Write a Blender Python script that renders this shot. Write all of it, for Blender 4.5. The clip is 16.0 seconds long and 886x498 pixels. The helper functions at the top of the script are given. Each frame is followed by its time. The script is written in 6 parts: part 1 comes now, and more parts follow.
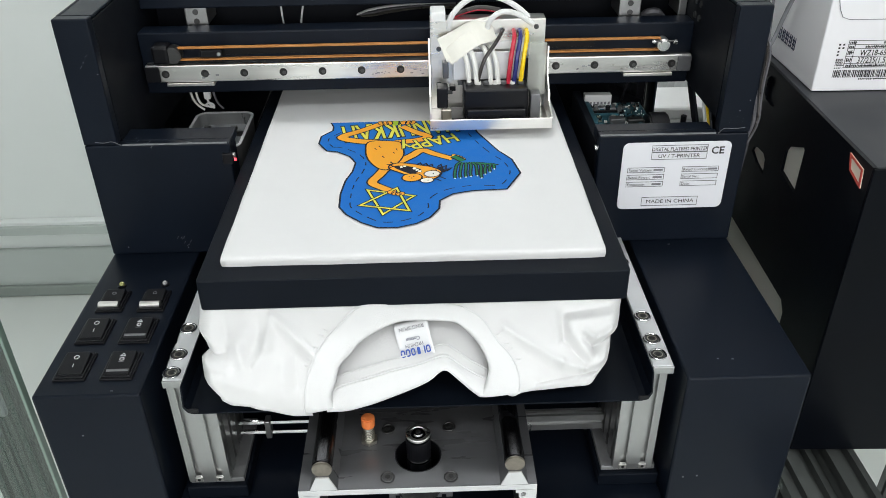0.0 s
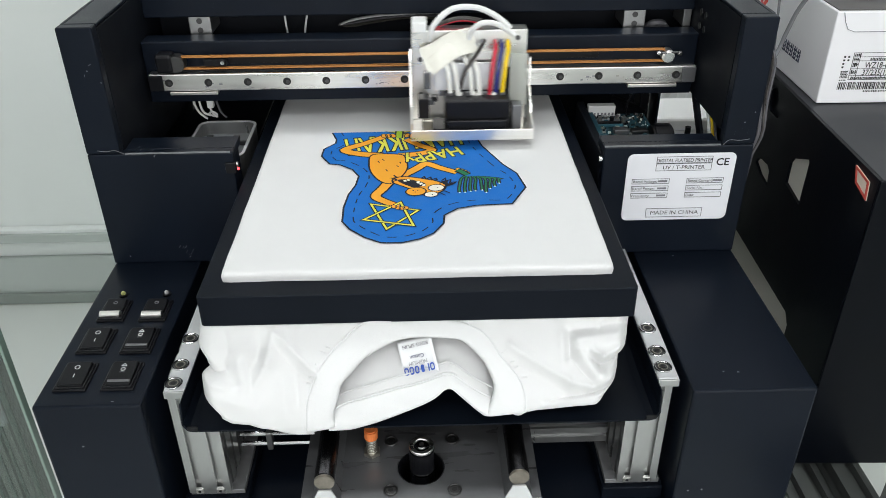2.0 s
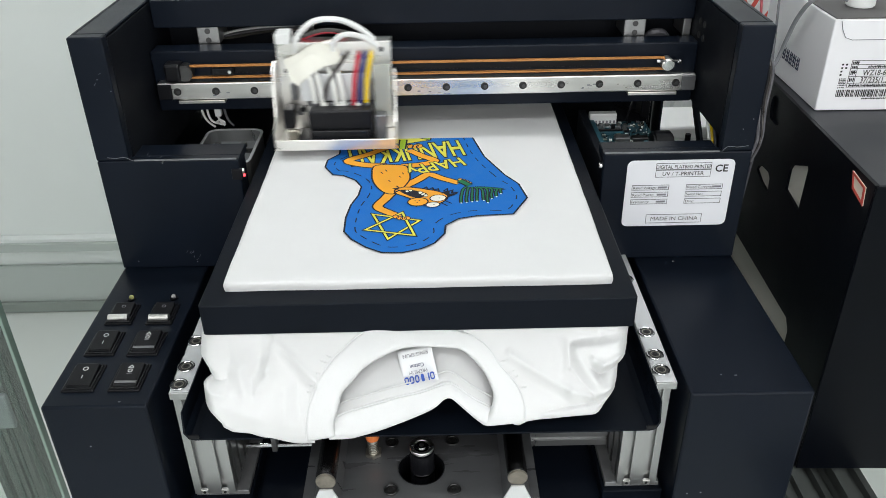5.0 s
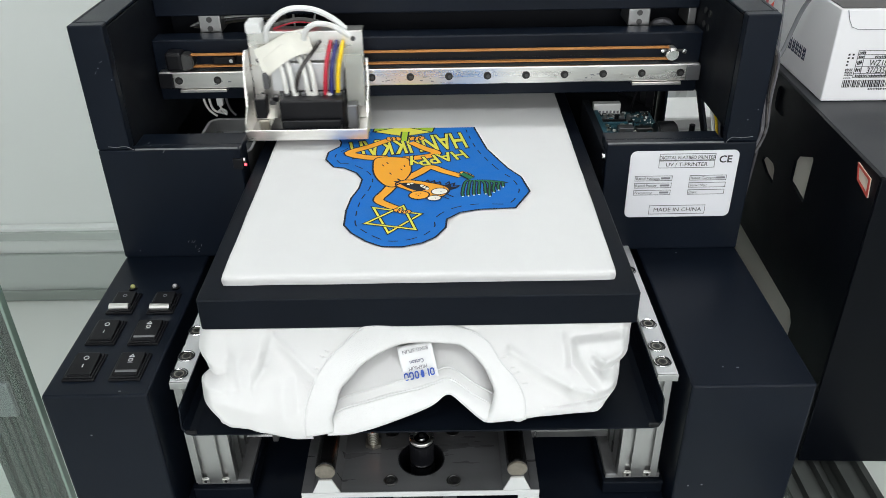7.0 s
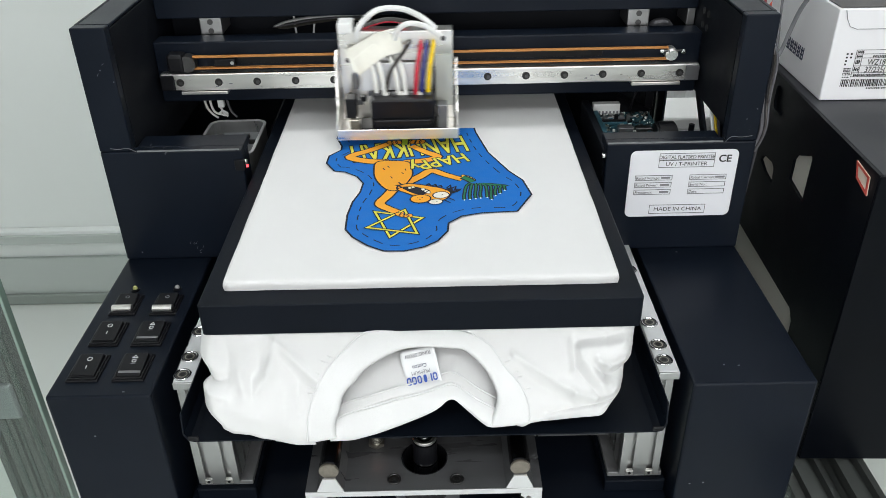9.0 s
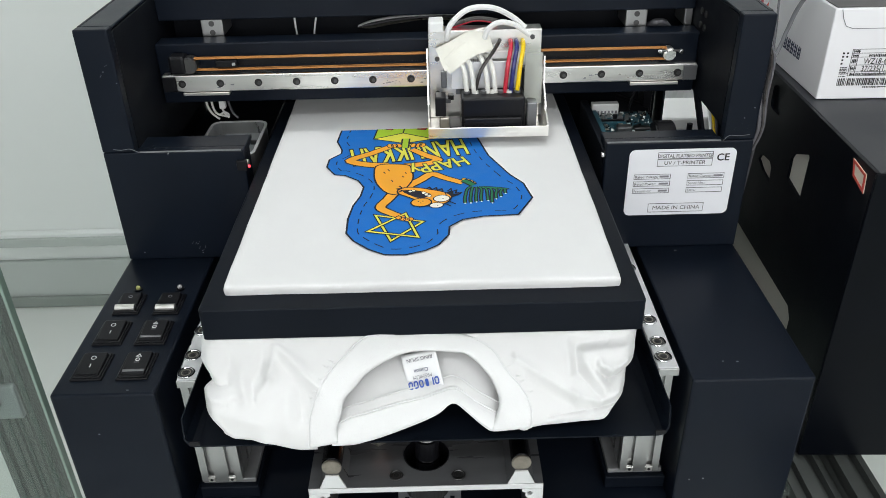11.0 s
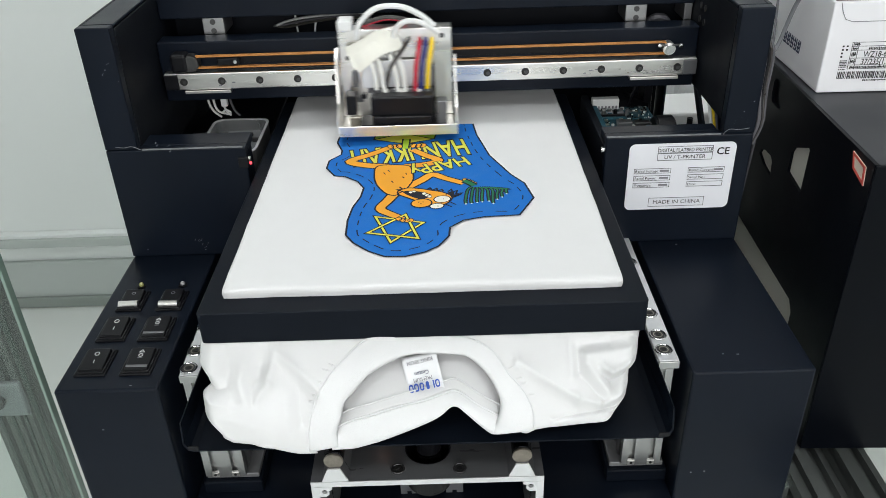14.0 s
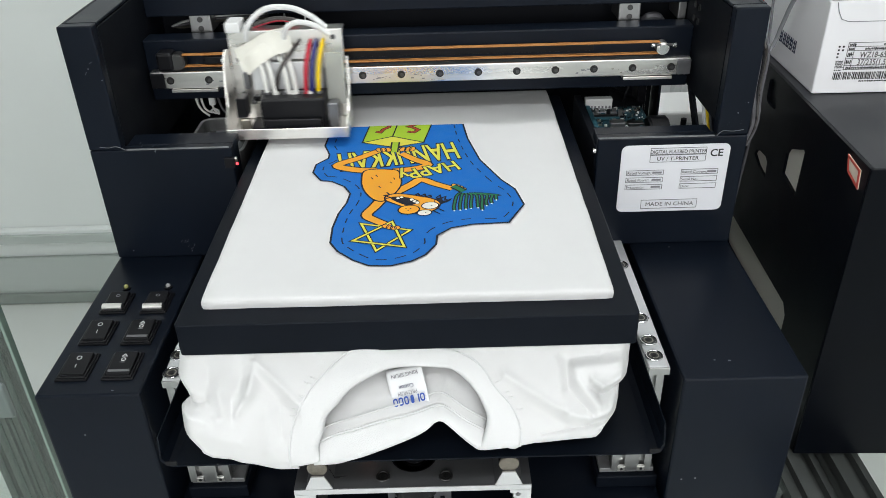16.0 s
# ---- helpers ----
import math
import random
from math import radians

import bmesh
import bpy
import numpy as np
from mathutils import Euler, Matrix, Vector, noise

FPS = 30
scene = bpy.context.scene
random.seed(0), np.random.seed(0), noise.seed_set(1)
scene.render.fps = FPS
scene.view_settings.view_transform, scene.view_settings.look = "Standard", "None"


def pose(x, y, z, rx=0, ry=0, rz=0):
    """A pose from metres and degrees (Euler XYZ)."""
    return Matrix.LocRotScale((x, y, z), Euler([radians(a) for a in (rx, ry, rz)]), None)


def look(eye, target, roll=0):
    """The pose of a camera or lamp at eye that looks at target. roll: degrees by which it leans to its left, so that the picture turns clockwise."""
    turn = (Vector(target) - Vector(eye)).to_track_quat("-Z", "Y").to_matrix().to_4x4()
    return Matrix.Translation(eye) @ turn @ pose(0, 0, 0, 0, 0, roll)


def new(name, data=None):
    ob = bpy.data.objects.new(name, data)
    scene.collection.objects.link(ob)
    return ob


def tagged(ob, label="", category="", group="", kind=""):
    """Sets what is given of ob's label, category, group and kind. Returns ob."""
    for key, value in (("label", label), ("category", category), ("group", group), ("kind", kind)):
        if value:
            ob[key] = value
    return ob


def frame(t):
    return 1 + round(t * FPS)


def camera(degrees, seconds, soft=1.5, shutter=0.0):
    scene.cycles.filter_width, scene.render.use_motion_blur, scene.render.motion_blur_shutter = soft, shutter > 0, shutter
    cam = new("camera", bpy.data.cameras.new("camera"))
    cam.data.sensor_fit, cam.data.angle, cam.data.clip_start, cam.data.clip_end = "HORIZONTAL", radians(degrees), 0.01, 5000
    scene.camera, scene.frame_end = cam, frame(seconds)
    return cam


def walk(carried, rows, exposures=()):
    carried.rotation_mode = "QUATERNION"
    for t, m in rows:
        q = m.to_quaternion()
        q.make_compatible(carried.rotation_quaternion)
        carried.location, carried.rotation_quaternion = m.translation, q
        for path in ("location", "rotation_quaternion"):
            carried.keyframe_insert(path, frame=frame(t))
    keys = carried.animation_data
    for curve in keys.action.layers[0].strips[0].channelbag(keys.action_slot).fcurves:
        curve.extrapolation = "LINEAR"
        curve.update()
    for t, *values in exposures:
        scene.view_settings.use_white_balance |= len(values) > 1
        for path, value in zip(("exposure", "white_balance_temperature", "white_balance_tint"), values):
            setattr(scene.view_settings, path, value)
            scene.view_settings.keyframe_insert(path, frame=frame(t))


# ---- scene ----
cam = camera(57.35, 16.0, soft=0.65, shutter=0.25)
walk(cam, [
    (0, look((0.0031, -0.8079, 1.3894), (0.0181, -0.1312, 0.9629), -0.830)),
    (0.5, look((-0.0025, -0.8033, 1.3867), (0.0133, -0.1283, 0.9575), -0.647)),
    (1, look((-0.0006, -0.8011, 1.3878), (0.0168, -0.1265, 0.9580), -0.742)),
    (1.5, look((0.0004, -0.8017, 1.3897), (0.0153, -0.1258, 0.9620), -0.759)),
    (2, look((-0.0010, -0.8039, 1.3886), (0.0151, -0.1224, 0.9698), -0.519)),
    (2.5, look((-0.0002, -0.8055, 1.3875), (0.0154, -0.1202, 0.9750), -0.360)),
    (3, look((0.0037, -0.8074, 1.3879), (0.0171, -0.1212, 0.9768), -0.341)),
    (3.5, look((0.0049, -0.8128, 1.3913), (0.0170, -0.1263, 0.9809), -0.556)),
    (4, look((0.0039, -0.8172, 1.3910), (0.0129, -0.1295, 0.9823), -0.729)),
    (6.5, look((0.0135, -0.8162, 1.3875), (0.0154, -0.1318, 0.9733), -1.002)),
    (7, look((0.0116, -0.8144, 1.3881), (0.0110, -0.1318, 0.9707), -0.968)),
    (7.5, look((0.0059, -0.8175, 1.3876), (0.0058, -0.1341, 0.9717), -0.974)),
    (8, look((0.0029, -0.8210, 1.3875), (0.0069, -0.1363, 0.9738), -0.933)),
    (8.5, look((0.0072, -0.8225, 1.3890), (0.0108, -0.1381, 0.9746), -0.896)),
    (9, look((0.0084, -0.8181, 1.3878), (0.0097, -0.1344, 0.9725), -1.148)),
    (11.5, look((0.0064, -0.8271, 1.3879), (0.0087, -0.1419, 0.9750), -1.332)),
    (12, look((0.0087, -0.8284, 1.3885), (0.0092, -0.1436, 0.9749), -1.397)),
    (12.5, look((0.0118, -0.8288, 1.3904), (0.0092, -0.1438, 0.9770), -1.540)),
    (13, look((0.0105, -0.8283, 1.3885), (0.0056, -0.1431, 0.9757), -1.612)),
    (13.5, look((0.0094, -0.8274, 1.3865), (0.0057, -0.1424, 0.9732), -1.696)),
    (14, look((0.0106, -0.8300, 1.3856), (0.0079, -0.1450, 0.9724), -1.860)),
    (14.5, look((0.0144, -0.8315, 1.3861), (0.0110, -0.1456, 0.9743), -1.937)),
    (15, look((0.0168, -0.8297, 1.3863), (0.0128, -0.1436, 0.9748), -1.913)),
    (15.5, look((0.0183, -0.8226, 1.3847), (0.0144, -0.1370, 0.9724), -1.762)),
    (16, look((0.0212, -0.8166, 1.3862), (0.0185, -0.1345, 0.9683), -1.694)),
], exposures=[(0, 0.03), (4, 0.03), (9, 0.01), (16, -0.03)])

# ---- light ----
world = bpy.data.worlds.new("room_world")
scene.world = world
world.use_nodes = True
world.node_tree.nodes["Background"].inputs["Color"].default_value = (0.8, 0.9, 1.0, 1)
world.node_tree.nodes["Background"].inputs["Strength"].default_value = 0.3


def area_lamp(x, y, z, sx, sy, power, color, target=None):
    data = bpy.data.lights.new("unseen_lamp", "AREA")
    data.shape, data.size, data.size_y, data.energy, data.color = "RECTANGLE", sx, sy, power, color
    ob = new("unseen_lamp", data)
    ob.matrix_world = look((x, y, z), target or (x, y + 0.0001, 0))
    return ob


COOL = (0.985, 0.98, 0.985)
# three unseen overhead lamps, added to light the room from above
area_lamp(-0.8, -1.45, 2.74, 1.2, 0.30, 1.7, COOL)
area_lamp(0.8, -1.45, 2.74, 1.2, 0.30, 1.7, COOL)
area_lamp(0.0, 0.35, 2.74, 1.2, 0.30, 5, COOL)
# light of the window in the south wall, behind the camera
area_lamp(0.3, -2.99, 1.75, 2.8, 1.5, 49, (0.99, 0.98, 0.985), (0.3, 0.0, 1.75))


# ---- materials ----
def mat(name, color, rough=0.5, metal=0.0, scale=60.0, vary=0.12, bump=0.05, fine=600.0, spec=0.5, stretch=(1, 1, 1), rough_vary=0.15):
    m = bpy.data.materials.new(name)
    m.use_nodes = True
    nt = m.node_tree
    b = nt.nodes["Principled BSDF"]
    tc = nt.nodes.new("ShaderNodeTexCoord")
    mp = nt.nodes.new("ShaderNodeMapping")
    mp.inputs["Scale"].default_value = stretch
    nt.links.new(tc.outputs["Object"], mp.inputs["Vector"])
    n1 = nt.nodes.new("ShaderNodeTexNoise")
    n1.inputs["Scale"].default_value, n1.inputs["Detail"].default_value = scale, 6
    n2 = nt.nodes.new("ShaderNodeTexNoise")
    n2.inputs["Scale"].default_value, n2.inputs["Detail"].default_value = fine, 3
    nt.links.new(mp.outputs[0], n1.inputs["Vector"])
    nt.links.new(mp.outputs[0], n2.inputs["Vector"])
    mix = nt.nodes.new("ShaderNodeMix")
    mix.data_type = "RGBA"
    c = Vector(color)
    lo, hi = c * (1 - vary), c * (1 + vary)
    mix.inputs[6].default_value = (*lo, 1)
    mix.inputs[7].default_value = (*[min(1, v) for v in hi], 1)
    nt.links.new(n1.outputs["Fac"], mix.inputs[0])
    nt.links.new(mix.outputs[2], b.inputs["Base Color"])
    b.inputs["Metallic"].default_value = metal
    b.inputs["Specular IOR Level"].default_value = spec
    mr = nt.nodes.new("ShaderNodeMapRange")
    mr.inputs["From Min"].default_value, mr.inputs["From Max"].default_value = 0.3, 0.7
    mr.inputs["To Min"].default_value, mr.inputs["To Max"].default_value = rough * (1 - rough_vary), min(1, rough * (1 + rough_vary))
    nt.links.new(n1.outputs["Fac"], mr.inputs["Value"])
    nt.links.new(mr.outputs[0], b.inputs["Roughness"])
    if bump:
        bp = nt.nodes.new("ShaderNodeBump")
        bp.inputs["Strength"].default_value, bp.inputs["Distance"].default_value = bump, 0.001
        nt.links.new(n2.outputs["Fac"], bp.inputs["Height"])
        nt.links.new(bp.outputs[0], b.inputs["Normal"])
    return m


def glow(name, color, strength):
    m = mat(name, color, 0.3, 0, 50, 0.02, 0)
    b = m.node_tree.nodes["Principled BSDF"]
    b.inputs["Emission Color"].default_value = (*color, 1)
    b.inputs["Emission Strength"].default_value = strength
    return m


def clear(name, color, rough, alpha_mix):
    """Thin clear sheet: mostly see-through, with a glossy surface."""
    m = mat(name, color, rough, 0, 8, 0.05, 0)
    nt = m.node_tree
    b = nt.nodes["Principled BSDF"]
    tr = nt.nodes.new("ShaderNodeBsdfTransparent")
    tr.inputs["Color"].default_value = (0.93, 0.97, 0.95, 1)
    mx = nt.nodes.new("ShaderNodeMixShader")
    mx.inputs[0].default_value = alpha_mix
    nt.links.new(tr.outputs[0], mx.inputs[1])
    nt.links.new(b.outputs[0], mx.inputs[2])
    nt.links.new(mx.outputs[0], nt.nodes["Material Output"].inputs["Surface"])
    return m


BLACK = mat("black_powder_coat", (0.0052, 0.0082, 0.0148), 0.34, 0, 14, 0.25, 0.08, 1500, 0.15)
def dusty(m, amount, scale):
    """Sparse pale dust specks and faint smears over a dark paint."""
    nt = m.node_tree
    bs = nt.nodes["Principled BSDF"]
    link = bs.inputs["Base Color"].links[0]
    src = link.from_socket
    tc = nt.nodes.new("ShaderNodeTexCoord")
    vo = nt.nodes.new("ShaderNodeTexVoronoi")
    vo.inputs["Scale"].default_value = scale
    nt.links.new(tc.outputs["Object"], vo.inputs["Vector"])
    near = nt.nodes.new("ShaderNodeMapRange")
    near.inputs["From Min"].default_value, near.inputs["From Max"].default_value = 0.03, 0.08
    near.inputs["To Min"].default_value, near.inputs["To Max"].default_value = 1.0, 0.0
    nt.links.new(vo.outputs["Distance"], near.inputs["Value"])
    ns = nt.nodes.new("ShaderNodeTexNoise")
    ns.inputs["Scale"].default_value, ns.inputs["Detail"].default_value = 9, 8
    nt.links.new(tc.outputs["Object"], ns.inputs["Vector"])
    pick = nt.nodes.new("ShaderNodeMapRange")
    pick.inputs["From Min"].default_value, pick.inputs["From Max"].default_value = 0.50, 0.72
    nt.links.new(ns.outputs["Fac"], pick.inputs["Value"])
    mul = nt.nodes.new("ShaderNodeMath")
    mul.operation = "MULTIPLY"
    nt.links.new(near.outputs[0], mul.inputs[0])
    nt.links.new(pick.outputs[0], mul.inputs[1])
    add = nt.nodes.new("ShaderNodeMath")
    add.operation = "MULTIPLY_ADD"
    nt.links.new(pick.outputs[0], add.inputs[0])
    add.inputs[1].default_value = 0.02
    nt.links.new(mul.outputs[0], add.inputs[2])
    sc = nt.nodes.new("ShaderNodeMath")
    sc.operation = "MULTIPLY"
    sc.inputs[1].default_value = amount
    nt.links.new(add.outputs[0], sc.inputs[0])
    mx = nt.nodes.new("ShaderNodeMix")
    mx.data_type = "RGBA"
    mx.inputs[7].default_value = (0.25, 0.26, 0.27, 1)
    nt.links.new(sc.outputs[0], mx.inputs[0])
    nt.links.new(src, mx.inputs[6])
    nt.links.new(mx.outputs[2], bs.inputs["Base Color"])


dusty(BLACK, 0.35, 170)
# the black coat again, sheen and colour lowered so bed faces look shaded
BLACK_LOW = mat("black_coat_low_sheen", (0.0050, 0.0072, 0.0118), 0.36, 0, 18, 0.25, 0.1, 1500, 0.09)
dusty(BLACK_LOW, 0.12, 150)
BLACK_IN = mat("black_sheet_inside", (0.0062, 0.0075, 0.0105), 0.5, 0, 20, 0.2, 0.1, 1500, 0.1)
BLACK_PL = mat("black_plastic", (0.0065, 0.0068, 0.0085), 0.33, 0, 40, 0.15, 0.04, 900, 0.22)
EDGE = mat("bare_worn_edge", (0.20, 0.21, 0.22), 0.45, 0.3, 200, 0.4, 0.1)
STEEL = mat("ground_steel", (0.88, 0.865, 0.83), 0.30, 1.0, 30, 0.12, 0.06, 500, stretch=(0.3, 4, 4))
RAILSTEEL = mat("rail_steel", (0.88, 0.865, 0.83), 0.28, 1.0, 25, 0.16, 0.05, 300, stretch=(0.3, 3, 3))
DULL = mat("dull_machined_plate", (0.165, 0.168, 0.175), 0.30, 0.55, 25, 0.3, 0.1, 700, stretch=(0.5, 3, 1))
ALU = mat("anodised_aluminium", (0.44, 0.445, 0.445), 0.32, 0.92, 30, 0.1, 0.05, 700, stretch=(3, 3, 0.4))
ALU_DARK = mat("slot_shadow_aluminium", (0.30, 0.31, 0.33), 0.45, 0.8, 30, 0.1, 0.05, 700)
# grey extrusion, darkened for the second machine's shadow on the rails
TALU = mat("shaded_grey_extrusion", (0.088, 0.096, 0.092), 0.5, 0.3, 30, 0.15, 0.05, 700)
CHROME = mat("chrome_rod", (0.75, 0.75, 0.76), 0.12, 1.0, 40, 0.05, 0.0)
FOOT = mat("cast_foot_plate", (0.26, 0.265, 0.27), 0.5, 0.5, 60, 0.35, 0.2, 300)
ALU_B = mat("bright_cut_aluminium", (0.72, 0.73, 0.74), 0.35, 0.45, 30, 0.12, 0.05, 700)
ROD = mat("dark_bearing_rod", (0.16, 0.16, 0.17), 0.25, 1.0, 40, 0.15, 0.03)
FABRIC = mat("white_cotton_jersey", (0.755, 0.757, 0.755), 0.85, 0, 45, 0.025, 0.35, 2600, 0.2)
RIB = mat("white_rib_collar", (0.78, 0.785, 0.785), 0.85, 0, 60, 0.03, 0.4, 1800, 0.2, stretch=(1, 1, 0.3))
TAGM = mat("white_woven_tag", (0.86, 0.87, 0.88), 0.6, 0, 80, 0.03, 0.15, 2000)
BELT = mat("amber_timing_belt", (0.46, 0.19, 0.045), 0.45, 0, 120, 0.15, 0.05)
LABEL = mat("silver_grey_label", (0.82, 0.83, 0.87), 0.4, 0.0, 40, 0.03, 0.0)
INK = mat("black_ink", (0.02, 0.02, 0.022), 0.6, 0, 80, 0.1, 0)
GREYINK = mat("grey_ink", (0.22, 0.22, 0.24), 0.6, 0, 80, 0.1, 0)
BLUE_TAG = mat("blue_ink", (0.03, 0.09, 0.42), 0.6, 0, 80, 0.1, 0)
PBLUE = mat("printed_blue", (0.008, 0.148, 0.52), 0.7, 0, 70, 0.07, 0.2, 2600, 0.25)
PDARK = mat("printed_black", (0.012, 0.014, 0.025), 0.7, 0, 70, 0.2, 0.2, 2600, 0.25)
PORANGE = mat("printed_orange", (0.84, 0.37, 0.030), 0.7, 0, 70, 0.07, 0.2, 2600, 0.25)
PYELLOW = mat("printed_yellow", (0.70, 0.66, 0.08), 0.7, 0, 70, 0.08, 0.2, 2600, 0.25)
PLIME = mat("printed_lime", (0.36, 0.55, 0.035), 0.7, 0, 70, 0.08, 0.2, 2600, 0.25)
PGREEN = mat("printed_green", (0.015, 0.17, 0.07), 0.7, 0, 70, 0.1, 0.2, 2600, 0.25)
PWHITE = mat("printed_white", (0.82, 0.80, 0.72), 0.7, 0, 70, 0.04, 0.2, 2600, 0.25)
PRED = mat("printed_red_brown", (0.33, 0.05, 0.02), 0.7, 0, 70, 0.1, 0.2, 2600, 0.25)
WHITE_PL = mat("white_plastic", (0.80, 0.81, 0.80), 0.4, 0, 60, 0.04, 0.02)
TUBEW = mat("milky_ink_tube", (0.80, 0.80, 0.76), 0.3, 0, 60, 0.06, 0.0)
BEIGE = mat("beige_ribbon_cable", (0.80, 0.79, 0.71), 0.5, 0, 90, 0.08, 0.05)
TRED = mat("red_ink_tube", (0.52, 0.025, 0.05), 0.25, 0, 60, 0.08, 0)
TBLUE = mat("blue_ink_tube", (0.025, 0.03, 0.16), 0.25, 0, 60, 0.08, 0)
TYEL = mat("yellow_ink_tube", (0.88, 0.60, 0.01), 0.25, 0, 60, 0.05, 0)
TBLK = mat("black_ink_tube", (0.035, 0.03, 0.028), 0.3, 0, 60, 0.1, 0)
ACRYL = clear("clear_acrylic", (0.62, 0.62, 0.58), 0.15, 0.42)
GLASS = clear("pane_glass", (0.40, 0.44, 0.42), 0.05, 0.11)
PCB = mat("teal_circuit_board", (0.020, 0.085, 0.115), 0.45, 0, 220, 0.9, 0.1, 400)
WALL = mat("off_white_wall_paint", (0.78, 0.81, 0.795), 0.7, 0, 3, 0.035, 0.05, 300, 0.3)
TRIM = mat("grey_white_skirting", (0.46, 0.50, 0.48), 0.5, 0, 5, 0.05, 0.03)
FLOOR = mat("pale_floor_tile", (0.68, 0.71, 0.68), 0.35, 0, 3, 0.04, 0.02, 200)
CEIL = mat("ceiling_white", (0.78, 0.79, 0.78), 0.8, 0, 4, 0.03, 0.03)
CARTON = mat("white_carton", (0.89, 0.89, 0.91), 0.55, 0, 12, 0.035, 0.06, 500)
CARTON_IN = mat("dark_carton_top", (0.09, 0.085, 0.085), 0.6, 0, 12, 0.2, 0.06)
STICKER = mat("pale_paper_sticker", (0.72, 0.62, 0.52), 0.6, 0, 80, 0.06, 0)
REDINK = mat("red_ink", (0.60, 0.08, 0.06), 0.6, 0, 80, 0.1, 0)
ORANGE = mat("orange_sensor_cap", (0.80, 0.22, 0.06), 0.45, 0, 80, 0.08, 0.02)
SCREW = mat("dark_screw", (0.10, 0.10, 0.10), 0.35, 0.9, 80, 0.3, 0.02)
DARKH = mat("dark_hole", (0.01, 0.01, 0.01), 0.6, 0, 80, 0.1, 0)
WASHER = mat("washer_steel", (0.38, 0.36, 0.31), 0.3, 0.9, 80, 0.2, 0.02)
GREYW = mat("grey_cable", (0.09, 0.09, 0.10), 0.45, 0, 90, 0.15, 0.02)
LED_Y = mat("yellow_green_led", (0.42, 0.43, 0.16), 0.12, 0, 60, 0.05, 0)
LED_C = mat("clear_led", (0.40, 0.40, 0.40), 0.12, 0, 60, 0.05, 0)
LED_R = glow("red_led", (0.9, 0.06, 0.08), 2.0)
LAMP = glow("lamp_diffuser", (0.95, 0.98, 1.0), 6.0)

# ---- helpers for building ----
W = {}


def thing(name, at, label, category, group="", kind=""):
    ob = new(name)
    ob.location = at
    W[ob] = Vector(at)
    return tagged(ob, label, category, group, kind)


def finish(bm, material, smooth=False):
    mats = material if isinstance(material, (list, tuple)) else [material]
    bmesh.ops.recalc_face_normals(bm, faces=bm.faces)
    me = bpy.data.meshes.new("mesh")
    for f in bm.faces:
        f.smooth = smooth
    bm.to_mesh(me)
    bm.free()
    for m in mats:
        me.materials.append(m)
    return me


def part(name, bm, material, parent, label="", origin=None, smooth=False):
    """One mesh object under a thing or a part; the bmesh is in world metres."""
    o = Vector(origin) if origin is not None else W[parent]
    bmesh.ops.translate(bm, verts=bm.verts, vec=-o)
    ob = new(name, finish(bm, material, smooth))
    ob.parent = parent
    ob.location = o - W[parent]
    W[ob] = o
    return tagged(ob, label)


def solo(name, bm, material, label="", category="", group="", kind="", smooth=False):
    c = sum((v.co for v in bm.verts), Vector()) / len(bm.verts)
    c.z = min(v.co.z for v in bm.verts)
    bmesh.ops.translate(bm, verts=bm.verts, vec=-c)
    ob = new(name, finish(bm, material, smooth))
    ob.location = c
    W[ob] = c
    return tagged(ob, label, category, group, kind)


def box(x0, x1, y0, y1, z0, z1, bev=0.0, seg=2, bm=None, idx=0):
    target = bm or bmesh.new()
    b = bmesh.new()
    bmesh.ops.create_cube(b, size=1)
    for v in b.verts:
        v.co = Vector(((x0 + x1) / 2 + v.co.x * (x1 - x0), (y0 + y1) / 2 + v.co.y * (y1 - y0), (z0 + z1) / 2 + v.co.z * (z1 - z0)))
    if bev:
        bmesh.ops.bevel(b, geom=list(b.edges), offset=bev, segments=seg, affect="EDGES", profile=0.5)
    join(target, b, idx)
    return target


def join(target, b, idx=0):
    m = {}
    for v in b.verts:
        m[v] = target.verts.new(v.co)
    for f in b.faces:
        try:
            nf = target.faces.new([m[v] for v in f.verts])
            nf.material_index = idx
            nf.smooth = f.smooth
        except ValueError:
            pass
    b.free()


def cyl(p, q, r, seg=20, r2=None, bm=None, idx=0, bev=0.0):
    target = bm or bmesh.new()
    p, q = Vector(p), Vector(q)
    b = bmesh.new()
    bmesh.ops.create_cone(b, cap_ends=True, segments=seg, radius1=r, radius2=r if r2 is None else r2, depth=(q - p).length)
    if bev:
        bmesh.ops.bevel(b, geom=[e for e in b.edges if len(e.link_faces) == 2 and any(len(f.verts) > 4 for f in e.link_faces)], offset=bev, segments=2, affect="EDGES")
    m = Matrix.Translation((p + q) / 2) @ (q - p).to_track_quat("Z", "Y").to_matrix().to_4x4()
    bmesh.ops.transform(b, matrix=m, verts=b.verts)
    join(target, b, idx)
    return target


def curve_points(pts, n=8):
    """A smooth line through the points."""
    pts = [Vector(p) for p in pts]
    out = []
    for i in range(len(pts) - 1):
        a, b, c, d = pts[max(i - 1, 0)], pts[i], pts[i + 1], pts[min(i + 2, len(pts) - 1)]
        for k in range(n):
            t = k / n
            out.append(0.5 * (2 * b + (c - a) * t + (2 * a - 5 * b + 4 * c - d) * t * t + (3 * b - a - 3 * c + d) * t ** 3))
    out.append(pts[-1])
    return out


